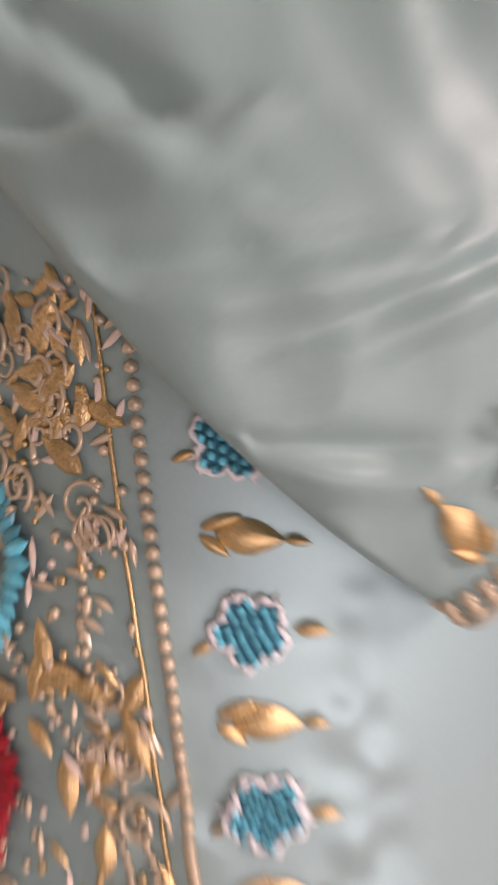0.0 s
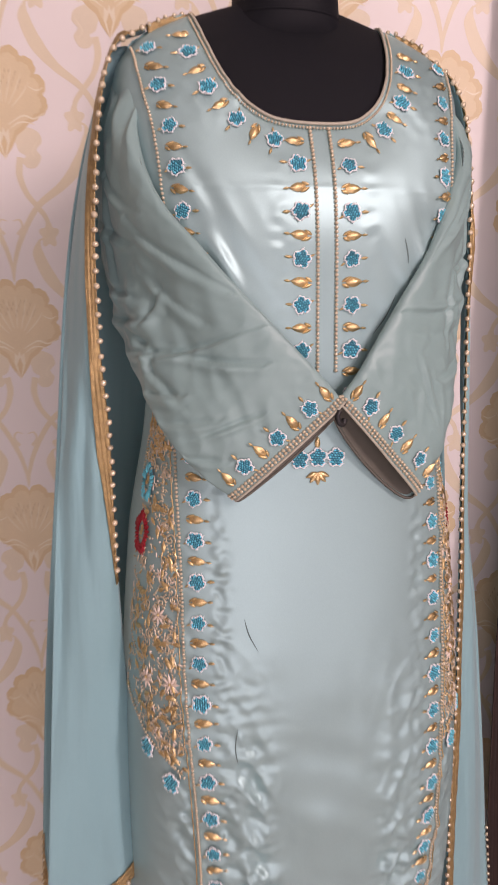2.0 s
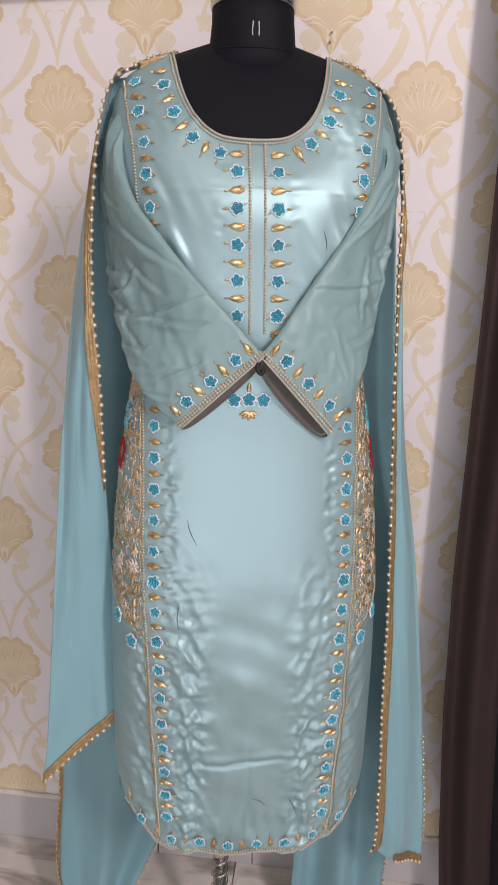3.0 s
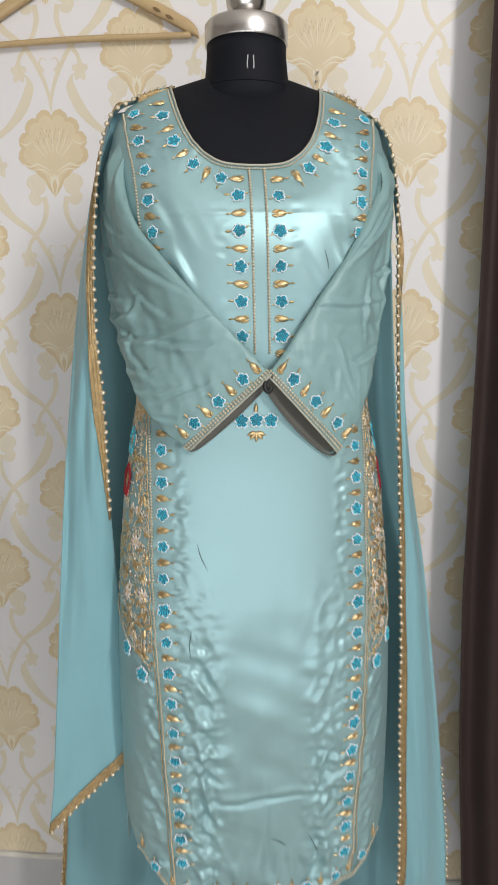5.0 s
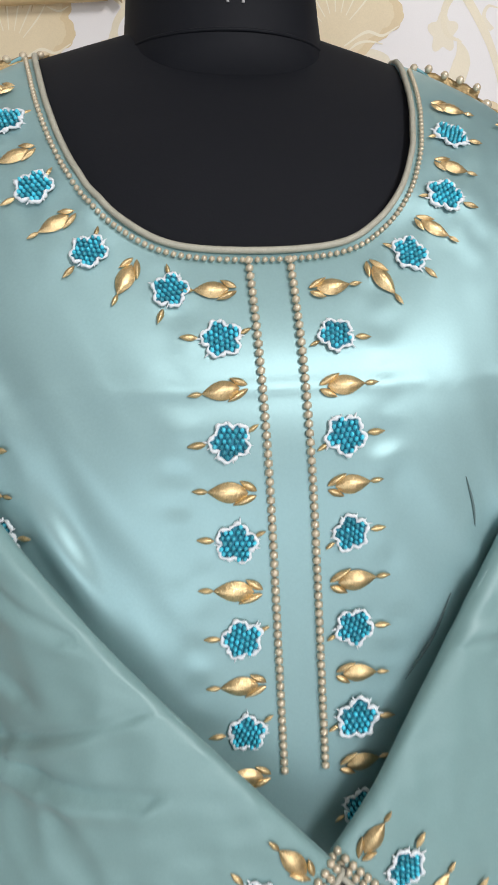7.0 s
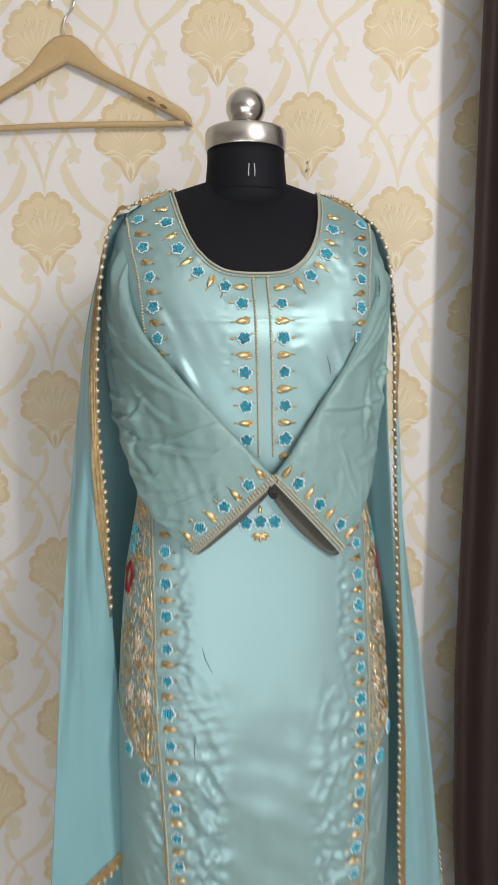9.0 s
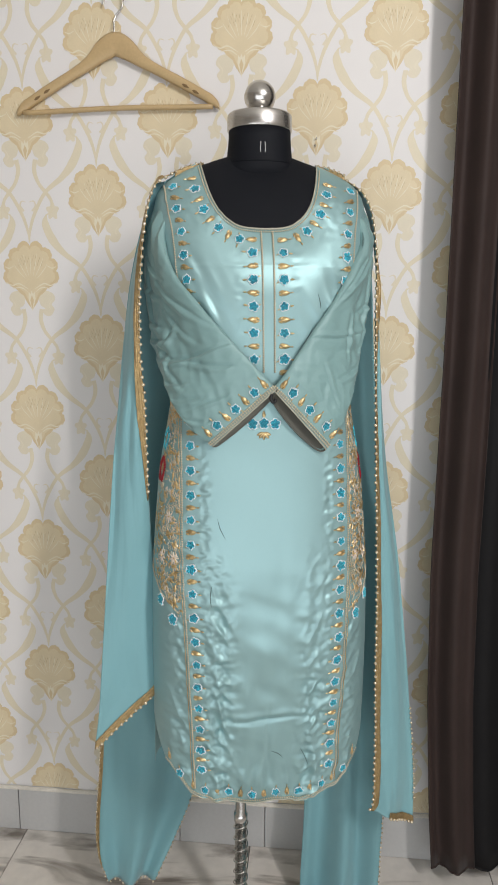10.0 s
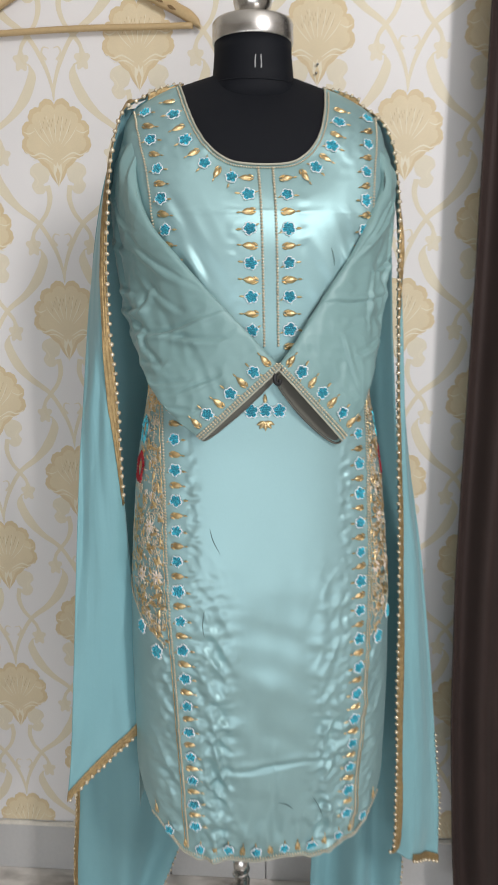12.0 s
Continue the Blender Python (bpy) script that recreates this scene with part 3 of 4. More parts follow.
# ---- embroidery pieces: built once, then set on the cloth


def make_flower(seed):
    """Five uneven white corded petals filled with turquoise beads; about 22 mm."""
    rg = random.Random(seed)
    pieces = []
    rim = []
    lobes = [rg.uniform(0.85, 1.18) for _ in range(5)]

    def reach(t):
        k = ((t - math.pi / 2) / (2 * math.pi) * 5 + 0.5) % 5
        return 0.0074 + 0.0031 * lobes[int(k)] * abs(math.cos(2.5 * (t - math.pi / 2))) ** 0.7

    for k in range(61):
        t = 2 * math.pi * k / 60
        r = reach(t) + 0.0005 * math.sin(t * 13 + seed)
        rim.append((r * math.cos(t), -0.0010, r * math.sin(t) * 1.08))
    pieces.append((*tube(rim, [0.00105 + 0.0006 * math.sin(k * 1.3 + seed) * math.sin(k * 0.37) for k in range(len(rim))], 5), 0))
    base = [(0, -0.0012, 0)] + [(q[0] * 0.95, -0.0004, q[2] * 0.95) for q in rim[:-1]]
    pieces.append((base, [(0, k + 1, (k + 1) % 60 + 1) for k in range(60)], 2))
    # loose white stitches that straddle the rim
    for _ in range(9):
        t = rg.uniform(0, 2 * math.pi)
        r = reach(t)
        pieces.append((*leaf_shape(rg.uniform(.003, .0055), .0012, .0007, ((r - .0015) * math.cos(t), (r - .0015) * math.sin(t) * 1.08), t + rg.uniform(-.5, .5), 5), 0))
    tilt = rg.uniform(-0.5, 0.5)
    for iy in range(-4, 5):
        for ix in range(-4, 5):
            a, b = ix * 0.0034 + (0.0017 if iy % 2 else 0), iy * 0.0028
            x, z = a * math.cos(tilt) - b * math.sin(tilt), a * math.sin(tilt) + b * math.cos(tilt)
            x, z = x + rg.uniform(-.0003, .0003), z + rg.uniform(-.0003, .0003)
            if math.hypot(x, z / 1.08) < reach(math.atan2(z, x)) - 0.0011:
                v = [(x + 0.00155 * p, -0.0019 + 0.0019 * q, z + 0.00125 * r) for p, q, r in BALL_V]
                pieces.append((v, BALL_F, 1))
    V, F, I = joined(pieces)
    me = bpy.data.meshes.new("flower")
    me.from_pydata(V, [], F)
    me.materials.append(M_WHITE), me.materials.append(M_TEAL), me.materials.append(M_DEEP)
    me.polygons.foreach_set("material_index", I)
    me.polygons.foreach_set("use_smooth", [True] * len(F))
    return me


def leaf_shape(length, width, height, at=(0, 0), turn=0.0, nl=13):
    """A ridged pointed leaf lying in the xz plane, along x."""
    V, F = [], []
    c, s = math.cos(turn), math.sin(turn)
    for i in range(nl):
        t = i / (nl - 1)
        w = width * 0.5 * math.sin(math.pi * t ** 0.85) ** 0.9 + 1e-5
        for k in (-1, -0.5, 0, 0.5, 1):
            x, z = t * length, k * w
            y = -height * (1 - k * k) * math.sin(math.pi * min(max(t, 0.05), 0.95)) - 0.0001 - (0.0007 if i % 2 else 0) * (length / 0.019) * (1 - abs(k))
            V.append((at[0] + c * x - s * z, y, at[1] + s * x + c * z))
    for i in range(nl - 1):
        for k in range(4):
            F.append((i * 5 + k, i * 5 + k + 1, (i + 1) * 5 + k + 1, (i + 1) * 5 + k))
    return V, F


def shared(name, pieces, mats):
    V, F, I = joined(pieces)
    me = bpy.data.meshes.new(name)
    me.from_pydata(V, [], F)
    for m in mats:
        me.materials.append(m)
    me.polygons.foreach_set("material_index", I)
    me.polygons.foreach_set("use_smooth", [True] * len(F))
    return me


FLOWERS = [make_flower(k) for k in (3, 8, 14, 21)]
ME_FLOWER = FLOWERS[0]
# long drop with two side leaves and a bead: points along +x
ME_DROP = shared("gold_leaf", [(*leaf_shape(0.019, 0.0098, 0.0027, (0.001, 0)), 0), (*leaf_shape(0.0120, 0.0036, 0.0016, (-0.003, 0.001), 0.42), 0),
                               (*leaf_shape(0.0095, 0.0036, 0.0016, (-0.003, -0.001), -0.50), 0), (*leaf_shape(0.0075, 0.0028, 0.0014, (0.0195, 0)), 0)], [M_GOLD])
ME_STICK = shared("gold_stem", [(*leaf_shape(0.0095, 0.0036, 0.0016, (0, 0)), 0)], [M_GOLD])
ME_LEAF = shared("gold_leaf", [(*leaf_shape(0.014, 0.0062, 0.0018, (0, 0)), 0)], [M_GOLD])
ME_CURL = shared("gold_curl", [(*tube([(0.0065 * (1 - k / 30) * math.cos(k * 0.32), -0.0008, 0.0065 * (1 - k / 30) * math.sin(k * 0.32)) for k in range(27)], 0.0007, 5), 0)], [M_BEAD])
ME_BLOSSOM = shared("blossom", [(*leaf_shape(0.012, 0.0036, 0.0016, (0.001, 0), k * math.pi * 2 / 8 + 0.2), 0) for k in range(8)] + [(*ball_mesh(np.array((0, -0.0015, 0)), 0.0019), 1)], [M_BLUSH, M_GOLD])


def ring_flower(mat):
    ps = []
    for k in range(26):
        t = k / 26 * 2 * math.pi
        ps.append((*leaf_shape(0.0125 + 0.002 * math.sin(5 * t), 0.0058, 0.0024, (0.0075 * math.cos(t), 0.0125 * math.sin(t)), t, 6), 0))
    ps.append((*leaf_shape(0.011, 0.006, 0.0018, (-0.004, -0.004), 0.9), 1))
    ps.append((*leaf_shape(0.008, 0.005, 0.0018, (0.003, 0.002), 2.0), 1))
    return shared("ring_flower", ps, [mat, M_GOLD])


ME_RED, ME_RING = ring_flower(M_RED), ring_flower(M_TEAL)


def stitch(name, me, m, angle=0.0, size=1.0, parent=kurta, label="", flip=False):
    ob = new(name, me)
    ob.parent = parent
    ob.matrix_local = m @ Matrix.Rotation(-angle, 4, "Y") @ Matrix.Diagonal((-size if flip else size, size, size, 1))
    return tagged(ob, label) if label else ob


def on_front(name, me, x, z, angle=0.0, size=1.0, label="", lift=0.0006):
    return stitch(name, me, front_frame(x, z, lift), angle, size, kurta, label)


JIT = random.Random(21)


def motif_pair(frame_m, away, size=1.0, flower=True, parent=kurta):
    """A flower with its stem, or a gold leaf, pointing along angle away."""
    away += JIT.uniform(-0.13, 0.13)
    size *= JIT.uniform(0.84, 0.98)
    if flower:
        stitch("flower", JIT.choice(FLOWERS), frame_m, away - math.pi / 2 + JIT.uniform(-0.5, 0.5), size * JIT.uniform(0.88, 1.0), parent)
        stitch("gold_stem", ME_STICK, frame_m @ Matrix.Rotation(-away, 4, "Y") @ Matrix.Translation((0.0115 * size, 0, 0)), 0, size, parent)
        stitch("gold_stem", ME_STICK, frame_m @ Matrix.Rotation(-away - math.pi, 4, "Y") @ Matrix.Translation((0.0095 * size, 0, 0.003)), 0.5, size * 0.7, parent)
    else:
        stitch("gold_leaf", ME_DROP, frame_m @ Matrix.Rotation(-away, 4, "Y") @ Matrix.Translation((-0.008 * size, 0, 0)), 0, size, parent)


def bead_line(points, step, r, parent=kurta, label="", mat=None):
    """A row of small beads, one part."""
    pieces = []
    for p in even(points, step):
        v = [(p[0] + r * a, p[1] + r * b, p[2] + r * c) for a, b, c in BALL_V]
        pieces.append((v, BALL_F, 0))
    V, F, I = joined(pieces)
    return mesh_object("bead_line", V, F, [mat or M_BEAD], parent, label)


def front_line(xz, lift=0.0012):
    return [tuple(front_frame(x, z, lift).translation) for x, z in xz]


# placket: two bead rows and two columns of flowers
for sx in (-1, 1):
    xs = lambda z: sx * 0.0095 + 0.003 * (1.46 - z) / 0.2
    bead_line(front_line([(xs(z), z) for z in np.linspace(1.494, 1.262, 60)]), 0.0040, 0.0021, label="row of champagne beads")
    zz = [1.458 - 0.0432 * k for k in range(6 if sx > 0 else 5)]
    for z in zz:
        motif_pair(front_frame(sx * 0.0255 + 0.003 * (1.46 - z) / 0.2, z, 0.0006), 0 if sx > 0 else math.pi, 0.92)
    for z in [1.4795 - 0.0432 * k for k in range(6 if sx > 0 else 6)]:
        if z > 1.25:
            motif_pair(front_frame(sx * 0.0255 + 0.003 * (1.46 - z) / 0.2, z, 0.0006), 0 if sx > 0 else math.pi, 0.98, False)

# neckline: piping, bead row, flowers and leaves round it
edge = [(-x - 0.004, z) for x, z in NECK[::-1]] + [(x - 0.004, z) for x, z in NECK[1:]]
edge = spline([(x, z, 0) for x, z in edge], 90)[:, :2]
V, F = tube([tuple(front_frame(x, z, 0.0008).translation) for x, z in edge], 0.0016, 8)
mesh_object("neck_piping", V, F, [M_PALE], kurta, "narrow pale beige neck piping")


def offset_curve(xz, d):
    p = np.array(xz)
    t = np.gradient(p, axis=0)
    n = np.stack([t[:, 1], -t[:, 0]], 1)
    n /= np.linalg.norm(n, axis=1, keepdims=True)
    return p + n * d


low = offset_curve(edge, 0.0046)
bead_line(front_line(low[3:-3]), 0.0034, 0.0015, label="row of champagne beads")
path_n = offset_curve(edge, 0.021)
cen = even(path_n[6:-6], 0.0195)
mid = len(cen) / 2 - 0.5
for k, (x, z) in enumerate(cen):
    if abs(x) < 0.034:
        continue
    j = min(range(len(path_n)), key=lambda q: (path_n[q][0] - x) ** 2 + (path_n[q][1] - z) ** 2)
    d = path_n[j] - edge[j]
    motif_pair(front_frame(x, z, 0.0006), math.atan2(d[1], d[0]), 0.9, int(abs(k - mid) + 0.5) % 2 == 0)

# armhole bands
ARM = [(.154, 1.580), (.151, 1.558), (.147, 1.530), (.141, 1.500), (.137, 1.465), (.134, 1.430), (.129, 1.395), (.122, 1.37)]
for sx in (-1, 1):
    c = spline([(sx * x, z, 0) for x, z in ARM], 60)[:, :2]
    off = c + np.array([sx * 0.0145, 0.0])
    bead_line(front_line([(x if abs(x) < lerp(HALF, z) * .985 else sx * lerp(HALF, z) * .985, z) for x, z in off[2:]]), 0.0042, 0.0019, label="row of champagne beads")
    for k, (x, z) in enumerate(even(c, 0.0196)):
        motif_pair(front_frame(x, z, 0.0006), math.pi + 0.1 if sx > 0 else -0.1, 0.9, k % 2 == 0)


# skirt side columns
def column_x(z):
    return float(np.interp(z, [.5, .6, .8, .95, 1.2], [.113, .116, .124, .130, .128]))


for sx in (-1, 1):
    for k in range(16):
        z = 1.180 - 0.0418 * k
        motif_pair(front_frame(sx * column_x(z), z, 0.0006), math.pi if sx > 0 else 0, 0.93)
        zm = z - 0.0209
        if zm > 0.535:
            motif_pair(front_frame(sx * column_x(zm), zm, 0.0006), math.pi if sx > 0 else 0, 0.93, False)
    pts = [(sx * (column_x(z) + 0.0150 - 0.003 * (1.2 - z)), z) for z in np.linspace(1.21, 0.51, 150)]
    bead_line(front_line(pts), 0.0042, 0.0019, label="row of champagne beads")
    pts = [(sx * (column_x(z) + 0.0195 - 0.003 * (1.2 - z)), z) for z in np.linspace(1.21, 0.51, 150)]
    V, F = tube(front_line(pts, 0.0006), 0.0007, 5)
    mesh_object("gold_cord", V, F, [M_GOLD], kurta)

# hem band
hx = [-0.172 + 0.0212 * k for k in range(17)]
for k, x in enumerate(hx):
    z = hem_z(x) + 0.022
    motif_pair(front_frame(x, z, 0.0006), math.pi / 2, 0.86, k % 2 == 1)
hem_line = [(x, hem_z(x) + 0.003) for x in np.linspace(-0.178, 0.178, 130)]
V, F = tube(front_line(hem_line[6:-6], 0.0004), 0.0015, 6)
mesh_object("hem_piping", V, F, [M_PALE], kurta, "beige piping along the hem")
bead_line(front_line([(x, z + 0.0055) for x, z in hem_line]), 0.0042, 0.0018, label="row of champagne beads")

# medallion at the waist
for x in (-0.019, 0.0, 0.019):
    on_front("flower", ME_FLOWER, x - 0.006, 1.1775 + (0.001 if x == 0 else 0), 0, 0.86)
for a in (-90, -130, -50, -160, -20, 90):
    m = front_frame(-0.006, 1.163 if a < 0 else 1.187, 0.0006)
    stitch("gold_leaf", ME_LEAF, m, radians(a), 0.95)

# hip panels: vines, blossoms, rings
rng = random.Random(5)
for sx in (-1, 1):
    def hp(x, z):
        return front_frame(sx * min(x, lerp(HALF, z) * 0.988), z, 0.0006)
    on_front("ring_flower", ME_RED, sx * 0.1775, 1.088, 0, 0.98, "crimson thread flower")
    on_front("ring_flower", ME_RING, sx * 0.168, 1.142, 0, 0.85, "turquoise bead ring flower")
    for x, z, s in ((.166, 1.012, 1.0), (.180, .939, 1.05), (.158, .943, 1.0), (.172, .885, .7), (.163, 1.055, .6)):
        stitch("blossom", ME_BLOSSOM, hp(x, z), rng.uniform(0, 6), s, kurta, "blush thread blossom")
    for x, z in ((.182, .862), (.160, .837)):
        stitch("flower", ME_FLOWER, hp(x, z), 0, 0.95)
    sweep = [(.199, .905), (.192, .883), (.180, .862), (.165, .848), (.150, .836)]
    c = spline([(x, z, 0) for x, z in sweep], 40)[:, :2]
    bead_line([tuple(hp(x + .002, z + .012).translation) for x, z in c], 0.0042, 0.0018, label="curved row of champagne beads")
    for x0, z0, x1, z1, bow in ((.158, 1.20, .170, 1.03, .012), (.172, 1.06, .160, .96, -.01), (.168, 1.02, .158, .955, .006), (.18, .95, .166, .87, .010),
                                (.158, .94, .172, .88, -.006), (.150, 1.17, .152, 1.0, .006), (.186, 1.04, .186, .95, -.006), (.152, .99, .153, .87, .004)):
        q = [(x0 + (x1 - x0) * t + bow * math.sin(math.pi * 2 * t), z0 + (z1 - z0) * t) for t in np.linspace(0, 1, 26)]
        bead_line([tuple(hp(x, z).translation) for x, z in q], 0.0036, 0.0014, label="vine of tiny champagne beads")
    for k in range(300):
        z = rng.uniform(0.852, 1.215)
        lo, hi = column_x(z) + 0.022, lerp(HALF, z) * 0.985
        x = rng.uniform(lo, hi)
        if z < 0.905 and x > 0.15 + (z - 0.84) * 0.72:
            continue
        if math.hypot(x - .1815, z - 1.088) < .024 or math.hypot(x - .168, z - 1.142) < 0.02:
            continue
        if rng.random() < 0.66:
            stitch("gold_leaf", ME_LEAF, hp(x, z), rng.uniform(0, 6.28), rng.uniform(0.6, 1.1))
        else:
            stitch("gold_curl", ME_CURL, hp(x, z), rng.uniform(0, 6.28), rng.uniform(0.7, 1.1))

# tiny beads and bugles strewn between the vines of the hip panels
for sx in (-1, 1):
    pieces = []
    for k in range(620):
        z = rng.uniform(0.845, 1.215)
        x = rng.uniform(column_x(z) + 0.018, lerp(HALF, z) * 0.985)
        if z < 0.905 and x > 0.15 + (z - 0.84) * 0.72:
            continue
        m = front_frame(sx * x, z, 0.0008)
        if rng.random() < 0.55:
            r = rng.uniform(0.0008, 0.0016)
            pieces.append(([tuple(m @ Vector((r * a, r * b, r * c))) for a, b, c in BALL_V], BALL_F, rng.choice((0, 1, 1, 2))))
        else:
            v, f = leaf_shape(rng.uniform(.005, .010), .0022, .0010, (0, 0), rng.uniform(0, 6.28), 5)
            pieces.append(([tuple(m @ Vector(q)) for q in v], f, rng.choice((0, 1, 1, 2))))
    V, F, I = joined(pieces)
    ob = mesh_object("bead_scatter", V, F, [M_GOLD, M_BEAD, M_BLUSH], kurta, "strewn gold, champagne and blush beads", I)

# cuffs: bead band, edging, flowers and leaves
for slv, ob in ((sleeve_l, arm_l), (sleeve_r, arm_r)):
    phis = np.linspace(0.08, math.pi - 0.08, 40)
    for s, r, mat in ((0.972, 0.0020, M_BEAD), (0.985, 0.0020, M_BEAD)):
        bead_line([tuple(slv.pose_at(s, p, 0.001).translation) for p in phis], 0.0044, r, ob, "row of champagne cuff beads", mat)
    V, F = tube([slv.point(0.998, p) + np.array((0, -0.0006, 0)) for p in np.linspace(0, math.pi, 40)], 0.0014, 7)
    mesh_object("cuff_piping", V, F, [M_PALE], ob, "beige cuff piping")
    # under edge of the cuff, in the lining's painted shade colour
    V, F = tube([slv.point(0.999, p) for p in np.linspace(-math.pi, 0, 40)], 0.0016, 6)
    mesh_object("cuff_seam", V, F, [M_LINING_SHADE], ob)
    line = even([slv.point(0.93, p) for p in phis], 0.0205)
    fine = [(p, slv.point(0.93, p)) for p in np.linspace(0.05, math.pi - 0.05, 200)]
    for k, q in enumerate(line):
        p = min(fine, key=lambda w: np.linalg.norm(w[1] - q))[0]
        motif_pair(slv.pose_at(0.925, p, 0.0008), math.pi / 2, 0.92, k % 2 == 1, ob)

# thin dark lines on the satin: painted shade of creases, and loose threads
for pts in (((-.085, 1.018), (-.081, 1.002), (-.072, .984)), ((.084, 1.392), (.088, 1.378), (.089, 1.368)), ((.062, .592), (.070, .576), (.077, .556)),
            ((.008, .592), (.020, .586), (.030, .577)), ((-.095, .905), (-.098, .885), (-.096, .868)), ((.052, 1.30), (.066, 1.318), (.076, 1.338))):
    V, F = tube(front_line(spline([(x, z, 0) for x, z in pts], 12)[:, :2], 0.0003), [0.0002 + 0.0005 * math.sin(math.pi * k / 11) for k in range(12)], 5)
    mesh_object("crease", V, F, [M_CREASE], kurta)

# small black loop where the cuffs cross
V, F = tube(spline([(.003, -.182, 1.231), (.001, -.183, 1.226), (.003, -.183, 1.220), (.007, -.182, 1.218), (.009, -.181, 1.223)], 20), 0.0030, 8)
mesh_object("cord_loop", V, F, [M_TAG], kurta, "small black cord loop")

# ------------------------------------------------------------------ dupatta
dupatta = new("dupatta")
dupatta.matrix_world = BASE
tagged(dupatta, "blue-aqua chiffon dupatta with gold lace and pearls over both shoulders", "shawl")


def sheet(name, left, right, nu, nv, fold, freq, seed, label, depth=0.0, held=False, cloth=None):
    """Cloth between two edge curves, with soft folds that grow downwards. Returns the grid too."""
    a, b = spline(left, nv), spline(right, nv)
    P = np.zeros((nu, nv, 3))
    for i in range(nu):
        u = i / (nu - 1)
        for j in range(nv):
            v = j / (nv - 1)
            p = a[j] * (1 - u) + b[j] * u
            grow = 0.25 + 0.75 * v
            w = fold * grow * math.sin(u * freq + 0.9 * math.sin(v * 4 + seed) + seed) * math.sin(math.pi * min(max(u, 0.02), 0.98)) ** 0.5
            w += 0.006 * nz(u * 3 + seed, v * 5, seed) + 0.004 * nz(u * 3 + v * 5, v * 9 - u * 3 + seed, 2) + 0.0004 * nz(u * 26, v * 40, seed)
            w += 0.0045 * (0.25 - abs(nz(u * 2.4 + v * 3, v * 6 - u * 2.6, seed + 5)))
            w *= u if held else 1
            p = p + np.array((0, w - depth * math.sin(math.pi * u) * grow, 0))
            P[i, j] = p
    ob = mesh_object(name, P.reshape(-1, 3), grid_faces(nu, nv), [cloth or M_VEIL], dupatta, label)
    sol = ob.modifiers.new("thickness", "SOLIDIFY")
    sol.thickness, sol.offset = 0.0009, 0
    return ob, P


def ribbon(points, into, width, taper=0.0, name="gold_lace", label="woven gold lace border", lift=0.0022):
    """Flat gold braid along points; into: the way across it."""
    p = np.array(points)
    q = np.array(into, float)
    q = q if q.ndim == 2 else np.broadcast_to(q, p.shape)
    V = []
    rows = 10
    for r in range(rows):
        k = r / (rows - 1)
        ridge = 0.0009 * (1 + math.sin(k * 19))
        for n, (a, b) in enumerate(zip(p, q)):
            t = n / (len(p) - 1)
            w = width * (min(1, max(0.30, (t - 0.04) / 0.10)) if taper else 1) * (min(1, 0.15 + (1 - t) / taper) if taper else 1)
            V.append(a + b * w * k + np.array((0, -lift - ridge + 0.0011 * math.sin(n * 2.3 + r * 1.6), 0)))
    ob = mesh_object(name, V, grid_faces(rows, len(p)), [M_LACE], dupatta, label)
    sol = ob.modifiers.new("thickness", "SOLIDIFY")
    sol.thickness = 0.001
    return ob


def make_pearl(r):
    bm = bmesh.new()
    bmesh.ops.create_uvsphere(bm, u_segments=10, v_segments=7, radius=r)
    me = bpy.data.meshes.new("pearl")
    bm.to_mesh(me)
    bm.free()
    me.materials.append(M_PEARL)
    me.polygons.foreach_set("use_smooth", [True] * len(me.polygons))
    return me


ME_PEARL, ME_SEED = make_pearl(0.0034), make_pearl(0.0024)
PEARLS = random.Random(9)


def pearls(points, step, me=None, shift=(0, -0.004, 0)):
    for p in even(points, step):
        ob = new("pearl", me or ME_PEARL)
        ob.parent = dupatta
        ob.location = Vector(p) + Vector(shift) + Vector((PEARLS.uniform(-.0007, .0007), 0, PEARLS.uniform(-.001, .001)))
        ob.scale = (1, 1, PEARLS.uniform(0.85, 1.05))


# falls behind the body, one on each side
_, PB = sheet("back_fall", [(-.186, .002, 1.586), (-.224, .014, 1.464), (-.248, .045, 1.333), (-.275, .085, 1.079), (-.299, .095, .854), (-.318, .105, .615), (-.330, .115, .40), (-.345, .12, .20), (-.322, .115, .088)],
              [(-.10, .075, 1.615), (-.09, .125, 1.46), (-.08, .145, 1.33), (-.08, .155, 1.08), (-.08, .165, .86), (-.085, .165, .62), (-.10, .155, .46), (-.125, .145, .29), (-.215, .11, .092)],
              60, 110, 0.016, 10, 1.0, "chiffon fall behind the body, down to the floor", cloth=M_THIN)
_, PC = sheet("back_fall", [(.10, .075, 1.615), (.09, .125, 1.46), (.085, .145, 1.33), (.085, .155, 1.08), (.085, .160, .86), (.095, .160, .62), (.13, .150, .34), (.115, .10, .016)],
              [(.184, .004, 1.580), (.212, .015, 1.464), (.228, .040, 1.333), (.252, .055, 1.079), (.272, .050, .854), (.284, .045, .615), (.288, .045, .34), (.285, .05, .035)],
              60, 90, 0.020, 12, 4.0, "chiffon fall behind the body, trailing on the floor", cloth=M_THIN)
# front layers beside the arms
L_OUT = [(-.150, .015, 1.606), (-.187, .020, 1.583), (-.221, -.002, 1.464), (-.243, -.012, 1.333), (-.257, -.040, 1.192), (-.268, -.050, 1.088), (-.285, -.062, .871), (-.303, -.070, .641), (-.315, -.070, .545)]
